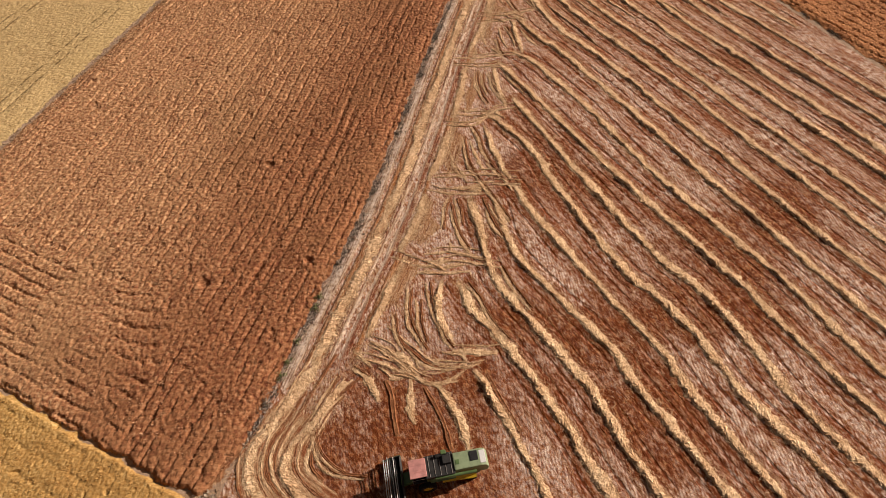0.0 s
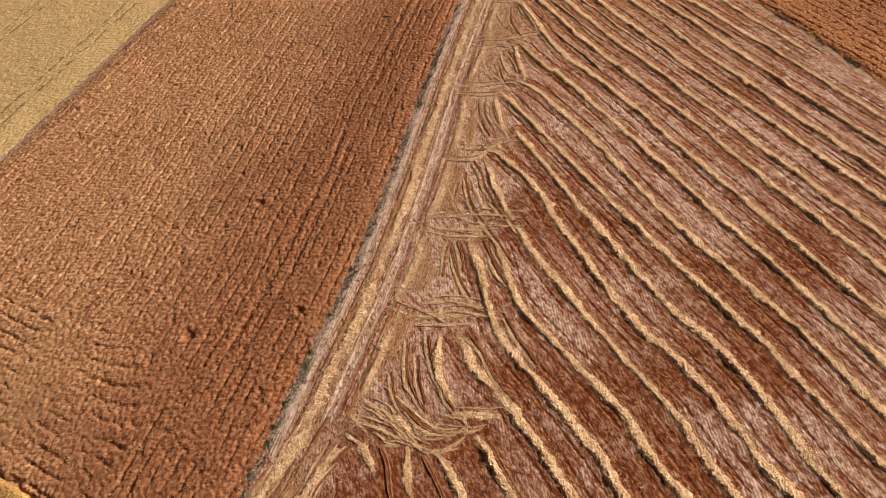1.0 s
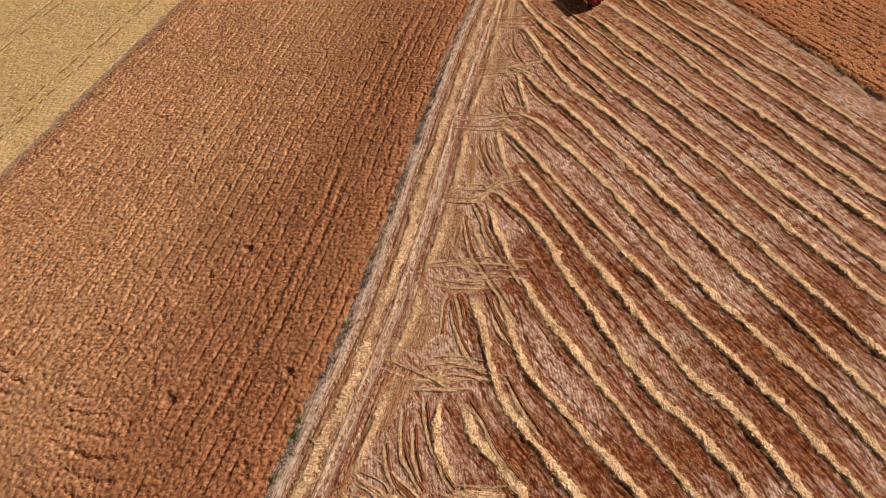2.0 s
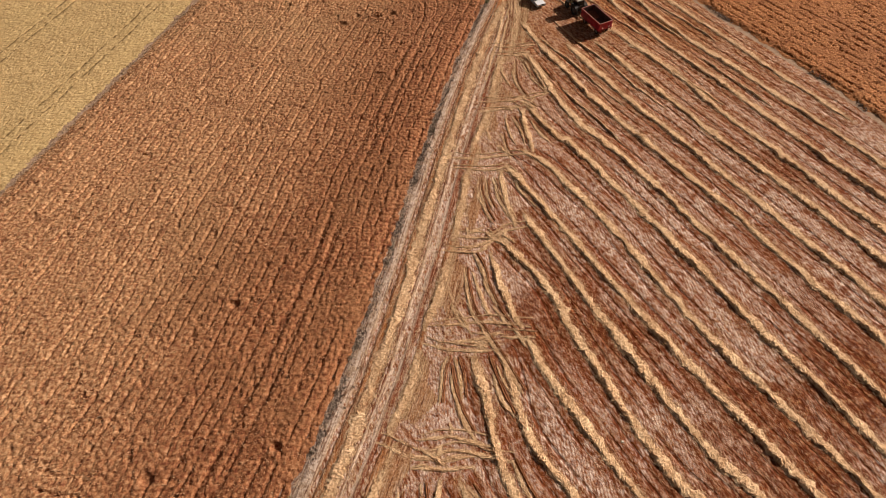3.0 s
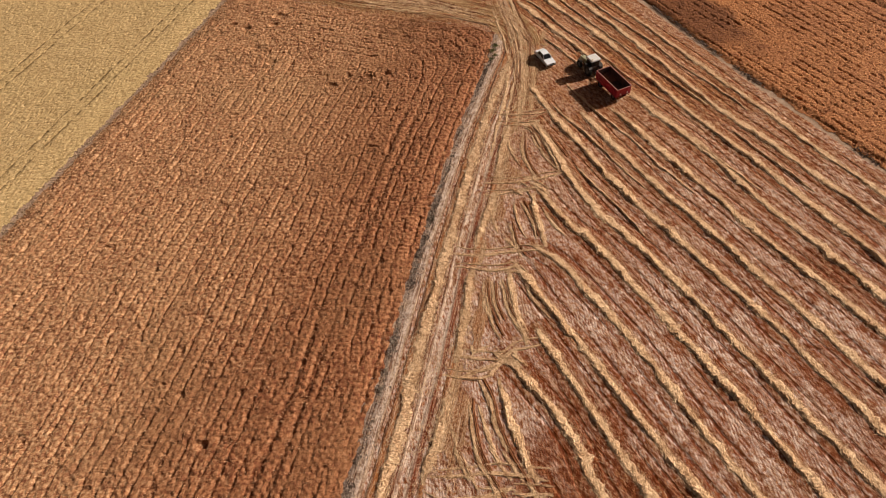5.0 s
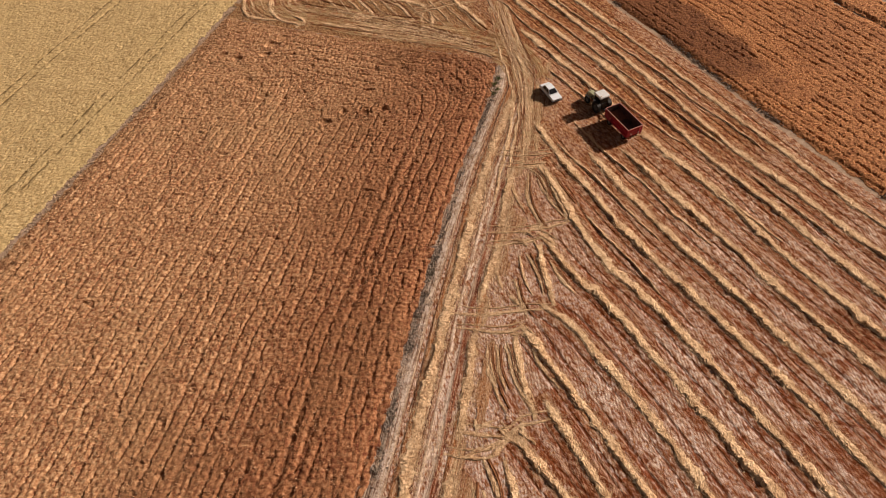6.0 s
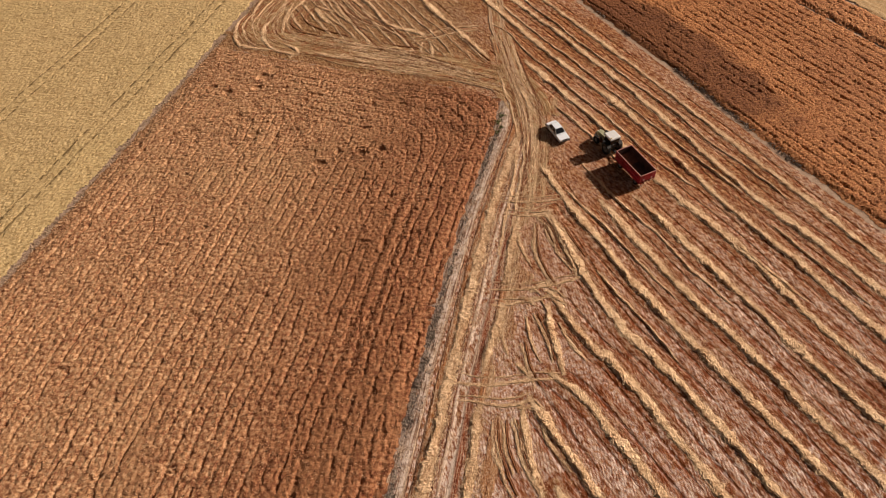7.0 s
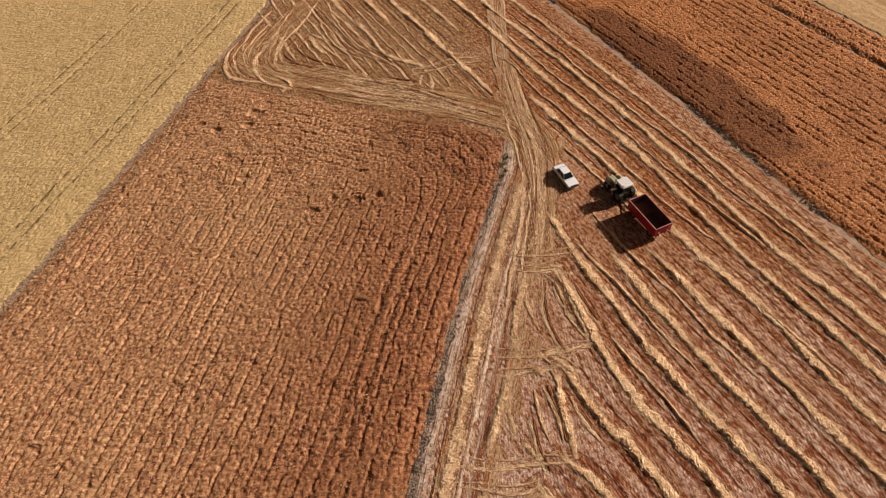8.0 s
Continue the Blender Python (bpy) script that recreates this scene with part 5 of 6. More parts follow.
# ---- weeds along the field edges ----
M_DARKWEED = crop_mat("dark_weeds", (0.19, 0.145, 0.118), (0.35, 0.28, 0.23), (0.52, 0.43, 0.36), (0.22, 0.19, 0.13), 0.2)
y = rng.uniform(22, 131, 9000)
u = np.where(rng.uniform(size=9000) < 0.94, rng.normal(0.55, 0.27, 9000), rng.uniform(0.1, 1.9, 9000))
sel = rng.uniform(size=9000) < 0.03 + 0.75 * smooth01((vnoise(y * 0.35, y * 0, 41) - 0.2) / 0.6) * vnoise(y * 1.3, y * 0, 42) * (1 - 0.75 * smooth01((y - 88) / 20))
tufts("dry_weeds", "dark dry weeds along the field edge", "weeds", np.stack([margin_x(y) + u, y, np.zeros(9000)], 1)[sel], 0.15, 0.2, M_DARKWEED, 42)
M_GREEN = crop_mat("green_weeds", (0.08, 0.10, 0.04), (0.19, 0.21, 0.085), (0.33, 0.32, 0.155), (0.10, 0.12, 0.045), 0.3)


def bush(x, y, r, h, mat, label, seed):
    """A low weed: a bunch of stems and small leaves with an uneven outline."""
    rg = np.random.default_rng(seed)
    n = int(260 * r)
    a, q = rg.uniform(0, 2 * np.pi, n), np.sqrt(rg.uniform(0, 1, n)) * r
    lob = 0.7 + 0.5 * np.sin(a * 3 + seed)
    c = np.stack([np.cos(a) * q * lob, np.sin(a) * q * lob, rg.uniform(0.02, 1, n) * h * (1 - 0.6 * (q / r) ** 2)], 1)
    d1 = rg.normal(0, 1, (n, 3))
    d1 /= np.linalg.norm(d1, axis=1)[:, None]
    d2 = np.cross(d1, rg.normal(0, 1, (n, 3)))
    d2 /= np.linalg.norm(d2, axis=1)[:, None]
    sz = rg.uniform(0.05, 0.13, (n, 1))
    v = np.stack([c - d1 * sz, c + d2 * sz * 0.5, c + d1 * sz, c - d2 * sz * 0.5], 1).reshape(-1, 3)
    v[:, 2] = np.maximum(v[:, 2], 0.0)
    ob = new("weed_bush", fast_mesh("weed_bush", v, np.arange(n * 4).reshape(-1, 4), mat))
    ob.location = (x, y, 0)
    return tagged(ob, label, "weed", "bushes along the field edge")


for i, (u, y, r, h, g) in enumerate(((0.1, 70.8, 0.8, 0.5, 0), (0.2, 68.6, 0.7, 0.45, 0), (-0.1, 55.5, 0.7, 0.5, 0), (0.0, 51.5, 0.8, 0.5, 0), (0.1, 45.0, 0.6, 0.45, 0), (-0.1, 40.2, 0.8, 0.5, 1), (0.1, 38.6, 0.9, 0.5, 1),
                                     (0.0, 34.2, 0.7, 0.5, 1), (0.1, 31.6, 0.9, 0.5, 1), (0.1, 30.0, 0.8, 0.5, 1), (0.0, 26.8, 0.9, 0.55, 0), (0.1, 86.4, 0.6, 0.45, 0), (0.0, 92.5, 0.5, 0.4, 0), (0.1, 61.0, 0.6, 0.4, 0),
                                     (-0.2, 128.8, 0.9, 0.5, 1), (0.1, 126.6, 0.7, 0.4, 1), (0.3, 130.2, 0.8, 0.5, 1), (0.5, 127.6, 0.6, 0.4, 1), (0.1, 123.8, 0.5, 0.4, 0))):
    bush(*margin_point(u + 0.35, y), r * 0.8, h * 0.75, M_GREEN if g else M_WEED, "low green weed beside the dusty track" if g else "dark dried weed beside the dusty track", 300 + i)
me = fast_mesh("white_stone", [(x * 0.16, y * 0.13, z * 0.14) for x, y, z in ((-1, -0.8, 0), (1, -0.9, 0), (1.1, 0.8, 0), (-0.9, 1, 0), (-0.6, -0.5, 1), (0.7, -0.4, 1.1), (0.6, 0.6, 0.9), (-0.5, 0.5, 1.2))],
               [(0, 1, 5, 4), (1, 2, 6, 5), (2, 3, 7, 6), (3, 0, 4, 7), (4, 5, 6, 7), (3, 2, 1, 0)], soil_mat("white_stone", (0.7, 0.68, 0.64), (0.8, 0.78, 0.75), (0.88, 0.87, 0.85), 6.0))
stone = tagged(new("white_stone", me), "small pale stone lying on the stubble", "stone")
stone.location = (14.2, 45.3, 0.0)
tufts("corner_weeds", "dry grey-green weeds at the field corner", "weeds", np.concatenate([qc, np.full((380, 1), -0.05)], 1)[keep_c], 0.3, 0.3, M_WEED, 43)
M_VERGEGRASS = crop_mat("verge_grass", (0.25, 0.165, 0.10), (0.43, 0.30, 0.19), (0.60, 0.46, 0.31), (0.36, 0.26, 0.16), 0.2)
t = rng.uniform(-0.2, 1.3, 1500)
tl = np.array(TL_A)[None] + (np.array(TL_B) - np.array(TL_A))[None] * t[:, None]
tl = tl + np.array([[0.95, -0.31]]) * rng.normal(0.4, 0.4, (1500, 1))
tufts("verge_grass", "dry grey grass between the wheat and the brown crop", "weeds", np.concatenate([tl, np.zeros((1500, 1))], 1), 0.07, 0.16, M_VERGEGRASS, 45)
l = rng.uniform(-20, 180, 3600)
s = tr_edge(l) + rng.normal(0.75, 0.3, 3600)
p = N_ROW[None] * s[:, None] - D_ROW[None] * l[:, None]
tufts("verge_weeds", "dark dry weeds along the orange crop", "weeds", np.concatenate([p, np.zeros((3600, 1))], 1)[vnoise(l * 0.3, l * 0, 47) > 0.55], 0.14, 0.16, M_DARKWEED, 46)
# ---- machines: helpers ----
def box(bm, c, size, bevel=0.0, taper=(1, 1), rz=0.0, ry=0.0):
    """A box about c; taper scales its top in x and y."""
    r = bmesh.ops.create_cube(bm, size=1.0)
    vs = r["verts"]
    for v in vs:
        top = v.co.z > 0
        v.co.x *= size[0] * (taper[0] if top else 1)
        v.co.y *= size[1] * (taper[1] if top else 1)
        v.co.z *= size[2]
    if bevel:
        es = list({e for v in vs for e in v.link_edges})
        g = bmesh.ops.bevel(bm, geom=es, offset=bevel, segments=2, affect="EDGES", profile=0.6)
        vs = list({v for f in g["faces"] for v in f.verts} | {v for v in vs if v.is_valid})
    bmesh.ops.transform(bm, matrix=pose(*c, 0, ry, rz), verts=vs)


def rod(bm, a, b, r, seg=10):
    a, b = Vector(a), Vector(b)
    d = b - a
    m = Matrix.Translation((a + b) / 2) @ d.to_track_quat("Z", "Y").to_matrix().to_4x4()
    bmesh.ops.create_cone(bm, cap_ends=True, segments=seg, radius1=r, radius2=r, depth=d.length, matrix=m)


def side_prism(bm, outline, y0, y1, bevel=0.0):
    """An outline in x and z, drawn out from y0 to y1."""
    a = [bm.verts.new((x, y0, z)) for x, z in outline]
    b = [bm.verts.new((x, y1, z)) for x, z in outline]
    n = len(a)
    fs = [bm.faces.new(a[::-1]), bm.faces.new(b)]
    fs += [bm.faces.new((a[i], a[(i + 1) % n], b[(i + 1) % n], b[i])) for i in range(n)]
    bmesh.ops.recalc_face_normals(bm, faces=fs)
    if bevel:
        bmesh.ops.bevel(bm, geom=list({e for f in fs for e in f.edges}), offset=bevel, segments=2, affect="EDGES", profile=0.6)


def quad_panel(bm, corners, out, thick):
    """A thin panel on four corners, standing out along a vector."""
    o = Vector(out).normalized() * thick
    a = [bm.verts.new(Vector(c) - o * 0.5) for c in corners]
    b = [bm.verts.new(Vector(c) + o) for c in corners]
    fs = [bm.faces.new(a[::-1]), bm.faces.new(b)] + [bm.faces.new((a[i], a[(i + 1) % 4], b[(i + 1) % 4], b[i])) for i in range(4)]
    bmesh.ops.recalc_face_normals(bm, faces=fs)


def part(name, bm, material, parent, label="", smooth=False):
    me = bpy.data.meshes.new(name)
    bm.to_mesh(me)
    bm.free()
    me.materials.append(material)
    if smooth:
        for f in me.polygons:
            f.use_smooth = True
    ob = new(name, me)
    ob.parent = parent
    return tagged(ob, label)


def made(fn, *args, **kw):
    bm = bmesh.new()
    fn(bm, *args, **kw)
    return bm


def wheel(parent, x, y, r, w, rim_mat, lugs=0):
    """A wheel whose axle runs along y: tyre, with a rim as its part."""
    bm = bmesh.new()
    prof = [(0.58, -0.42), (0.86, -0.5), (0.97, -0.42), (1.0, -0.25), (1.0, 0.25), (0.97, 0.42), (0.86, 0.5), (0.58, 0.42)]
    seg = 28
    rings = [[bm.verts.new((math.cos(2 * math.pi * i / seg) * q * r, s * w, math.sin(2 * math.pi * i / seg) * q * r)) for q, s in prof] for i in range(seg)]
    for i in range(seg):
        a, b = rings[i], rings[(i + 1) % seg]
        for k in range(len(prof)):
            k2 = (k + 1) % len(prof)
            bm.faces.new((a[k], a[k2], b[k2], b[k]))
    for i in range(lugs):
        t = 2 * math.pi * i / lugs
        for sgn in (-1, 1):
            m = Matrix.Rotation(-t, 4, "Y") @ Matrix.Translation((0, sgn * w * 0.22, r)) @ Matrix.Rotation(radians(35 * sgn), 4, "Z")
            g = bmesh.ops.create_cube(bm, size=1.0, matrix=m @ Matrix.Diagonal((0.05, w * 0.5, 0.06, 1)))
    bmesh.ops.recalc_face_normals(bm, faces=bm.faces)
    tyre = part("wheel", bm, M_TYRE, parent, "black rubber tyre")
    tyre.location = (x, y, r)
    bm = bmesh.new()
    bmesh.ops.create_cone(bm, cap_ends=True, segments=20, radius1=r * 0.57, radius2=r * 0.57, depth=w * 0.62, matrix=Matrix.Rotation(radians(90), 4, "X"))
    for sgn in (-1, 1):
        bmesh.ops.create_cone(bm, cap_ends=True, segments=12, radius1=r * 0.22, radius2=r * 0.16, depth=w * 0.2, matrix=Matrix.Translation((0, sgn * w * 0.36, 0)) @ Matrix.Rotation(radians(90 * -sgn), 4, "X"))
    rim = part("rim", bm, rim_mat, tyre, "painted steel rim")
    return tyre


def thing(name, label, category, m, group=""):
    e = new(name)
    e.matrix_world = m
    return tagged(e, label, category, group)


M_TYRE = plain_mat("tyre_rubber", (0.022, 0.02, 0.018), 0.85, 0, 0.2, 6.0, 0.3)
M_WHITE = plain_mat("white_paint", (0.86, 0.93, 1.0), 0.22, 0, 0.02, 1.5)
M_CREAM = plain_mat("cream_paint", (0.82, 0.84, 0.84), 0.4, 0, 0.06, 1.5)
M_GLASS_D = plain_mat("dark_glass", (0.016, 0.018, 0.022), 0.16, 0, 0.05, 1.0, 0.3)
M_BLACK = plain_mat("black_plastic", (0.03, 0.03, 0.03), 0.55, 0, 0.2)
M_STEEL = plain_mat("bare_steel", (0.45, 0.44, 0.42), 0.35, 0.9, 0.12)
M_RAIL = plain_mat("worn_pink_rail", (0.50, 0.22, 0.20), 0.6, 0, 0.25, 2.5)
M_RED = plain_mat("red_paint", (0.42, 0.022, 0.05), 0.45, 0, 0.1, 1.2)
M_REDD = plain_mat("worn_red_sheet", (0.20, 0.035, 0.03), 0.7, 0, 0.25, 1.0)
M_BED = plain_mat("dark_bed_sheet", (0.13, 0.06, 0.045), 0.8, 0, 0.3, 0.8)
M_JGREEN = plain_mat("green_paint", (0.11, 0.19, 0.07), 0.45, 0, 0.12, 1.5)
M_HOOD = plain_mat("dusty_green_paint", (0.27, 0.35, 0.21), 0.55, 0, 0.10, 1.5)
M_LIME = plain_mat("pale_green_paint", (0.46, 0.47, 0.30), 0.4, 0, 0.1, 1.5)
M_GRIM = plain_mat("dusty_grey_rim", (0.16, 0.16, 0.15), 0.6, 0, 0.2)
M_YELLOW = plain_mat("yellow_paint", (0.70, 0.48, 0.03), 0.45, 0, 0.1)
M_PINK = plain_mat("faded_red_sheet", (0.64, 0.30, 0.28), 0.65, 0, 0.15, 1.4)
M_LAMP = plain_mat("lamp_lens", (0.72, 0.72, 0.70), 0.12, 0, 0.05)
M_TAIL = plain_mat("red_lens", (0.35, 0.015, 0.01), 0.2, 0, 0.1)
M_GRILL = plain_mat("dark_grille", (0.02, 0.02, 0.022), 0.5, 0, 0.2)
M_CHAFF = straw_mat("grain_chaff", (0.15, 0.06, 0.04), (0.22, 0.09, 0.055), (0.30, 0.14, 0.085))


# ---- white saloon car ----
def build_car(m):
    car = thing("saloon_car", "white boxy four-door saloon car parked on stubble", "car", m)
    # lower body, nose towards +x
    low = [(-2.12, 0.34), (-2.16, 0.58), (-2.10, 0.80), (-1.95, 0.85), (-1.35, 0.86), (0.75, 0.85), (1.95, 0.78), (2.12, 0.72), (2.16, 0.5), (2.12, 0.3), (1.68, 0.28), (-1.68, 0.28)]
    part("body", made(side_prism, low, -0.80, 0.80, 0.05), M_WHITE, car)
    bm = bmesh.new()
    v = [bm.verts.new(p) for p in ((-1.56, -0.77, 0.8), (0.96, -0.77, 0.8), (0.96, 0.77, 0.8), (-1.56, 0.77, 0.8), (-1.0, -0.54, 1.40), (0.2, -0.54, 1.40), (0.2, 0.54, 1.40), (-1.0, 0.54, 1.40))]
    for q in ((0, 1, 5, 4), (1, 2, 6, 5), (2, 3, 7, 6), (3, 0, 4, 7), (4, 5, 6, 7), (3, 2, 1, 0)):
        bm.faces.new([v[i] for i in q])
    bmesh.ops.bevel(bm, geom=list(bm.edges), offset=0.04, segments=2, affect="EDGES", profile=0.6)
    part("cabin", bm, M_WHITE, car)
    part("windscreen", made(quad_panel, [(0.865, -0.66, 0.895), (0.865, 0.66, 0.895), (0.28, 0.5, 1.35), (0.28, -0.5, 1.35)], (0.6, 0, 0.8), 0.012), M_GLASS_D, car, "dark windscreen glass")
    part("rear_window", made(quad_panel, [(-1.48, 0.64, 0.9), (-1.48, -0.64, 0.9), (-1.06, -0.5, 1.345), (-1.06, 0.5, 1.345)], (-0.8, 0, 0.6), 0.012), M_GLASS_D, car, "dark rear glass")
    for sg in (-1, 1):
        for x0, x1, x2, x3 in ((-0.28, 0.66, 0.16, -0.28), (-1.28, -0.36, -0.36, -0.93)):
            c = [(x0, sg * 0.744, 0.88), (x1, sg * 0.744, 0.88), (x2, sg * 0.564, 1.35), (x3, sg * 0.564, 1.35)]
            part("side_window", made(quad_panel, c, (0, sg, 0.4), 0.014), M_GLASS_D, car, "dark side glass")
        part("headlight", made(box, (2.14, sg * 0.58, 0.66), (0.08, 0.32, 0.16), 0.02), M_LAMP, car, "clear headlight lens")
        part("tail_light", made(box, (-2.15, sg * 0.6, 0.68), (0.06, 0.3, 0.16), 0.02), M_TAIL, car, "red tail light")
        part("wing_mirror", made(box, (0.62, sg * 0.86, 0.98), (0.1, 0.16, 0.11), 0.02), M_BLACK, car, "black wing mirror")
        for x in (-0.75, 0.22):
            part("door_handle", made(box, (x, sg * 0.812, 0.78), (0.14, 0.02, 0.03)), M_STEEL, car, "bright door handle")
    part("grille", made(box, (2.15, 0, 0.66), (0.05, 0.8, 0.14), 0.01), M_GRILL, car, "black front grille")
    part("front_bumper", made(box, (2.18, 0, 0.44), (0.14, 1.62, 0.14), 0.03), M_BLACK, car, "black front bumper")
    part("rear_bumper", made(box, (-2.18, 0, 0.46), (0.14, 1.62, 0.14), 0.03), M_BLACK, car, "black rear bumper")
    part("bonnet_seam", made(box, (1.02, 0, 0.835), (0.02, 1.3, 0.02), 0, rz=0), M_BLACK, car)
    for x in (-1.22, 1.25):
        for sg in (-1, 1):
            wheel(car, x, sg * 0.70, 0.29, 0.18, M_STEEL)
    return car


# ---- farm tractor ----
def build_tractor(m):
    t = thing("farm_tractor", "black and pale green farm tractor with white cab roof", "tractor", m)
    part("chassis", made(box, (0.9, 0, 0.75), (3.4, 0.5, 0.5), 0.06), M_BLACK, t)
    part("bonnet", made(side_prism, [(0.85, 0.95), (0.85, 1.62), (1.6, 1.6), (2.7, 1.48), (2.92, 1.3), (2.95, 0.85), (2.6, 0.8)], -0.37, 0.37, 0.05), M_LIME, t, "dusty green bonnet")
    part("grille", made(box, (2.95, 0, 1.1), (0.06, 0.6, 0.45), 0.02), M_GRILL, t)
    for sg in (-1, 1):
        part("headlight", made(box, (2.9, sg * 0.22, 1.36), (0.1, 0.18, 0.1), 0.02), M_LAMP, t)
        part("front_fender", made(box, (2.15, sg * 0.88, 1.24), (0.95, 0.36, 0.05), 0.02, ry=4), M_BLACK, t)
        out = [(-1.05, 0.9), (-1.0, 1.45), (-0.7, 1.72), (0.1, 1.74), (0.5, 1.45), (0.55, 1.25), (0.42, 1.25), (0.05, 1.6), (-0.65, 1.6), (-0.88, 1.4), (-0.92, 0.9)]
        part("rear_fender", made(side_prism, out, sg * 0.66, sg * 1.22), M_BLACK, t, "black rear fender")
        # cream mudguard panel, the pale spot on each black rear fender
        part("fender_panel", made(box, (0.3, sg * 1.0, 1.74), (0.34, 0.3, 0.12), 0.03), M_CREAM, t, "pale cream panel on the fender")
        part("step", made(box, (0.72, sg * 0.75, 0.55), (0.4, 0.3, 0.05), 0.01), M_BLACK, t)
        part("cab_pillar", made(rod, (0.78, sg * 0.66, 1.5), (0.62, sg * 0.66, 2.55), 0.04), M_BLACK, t)
        part("cab_pillar", made(rod, (-0.72, sg * 0.66, 1.5), (-0.68, sg * 0.66, 2.55), 0.04), M_BLACK, t)
        part("mirror", made(box, (0.85, sg * 1.1, 2.0), (0.06, 0.2, 0.3), 0.02), M_BLACK, t)
        part("side_glass", made(box, (0.0, sg * 0.665, 2.02), (1.3, 0.02, 0.95)), M_GLASS_D, t, "dark cab glass")
    part("cab_base", made(box, (0.0, 0, 1.25), (1.5, 1.3, 0.6), 0.05), M_BLACK, t)
    part("front_glass", made(box, (0.70, 0, 2.05), (0.02, 1.24, 0.95), ry=-8), M_GLASS_D, t, "dark cab glass")
    part("rear_glass", made(box, (-0.70, 0, 2.05), (0.02, 1.24, 0.95)), M_GLASS_D, t, "dark cab glass")
    part("seat", made(box, (-0.25, 0, 1.7), (0.5, 0.5, 0.5), 0.06), M_BLACK, t)
    part("cab_roof", made(box, (0.0, 0, 2.66), (1.75, 1.75, 0.24), 0.08, taper=(0.9, 0.9)), M_CREAM, t, "cream painted cab roof")
    part("beacon", made(box, (-0.6, 0.6, 2.84), (0.12, 0.12, 0.14), 0.02), M_YELLOW, t)
    bm = bmesh.new()
    rod(bm, (1.15, 0.5, 1.5), (1.15, 0.5, 2.5), 0.05)
    part("exhaust_pipe", bm, M_BLACK, t)
    part("hitch", made(box, (-1.25, 0, 0.55), (0.9, 0.3, 0.18), 0.03), M_BLACK, t)
    part("front_weight", made(box, (3.1, 0, 0.75), (0.3, 0.7, 0.35), 0.04), M_BLACK, t)
    for sg in (-1, 1):
        wheel(t, -0.3, sg * 0.94, 0.82, 0.48, M_GRIM, 18)
        wheel(t, 2.15, sg * 0.86, 0.58, 0.34, M_GRIM, 16)
    return t


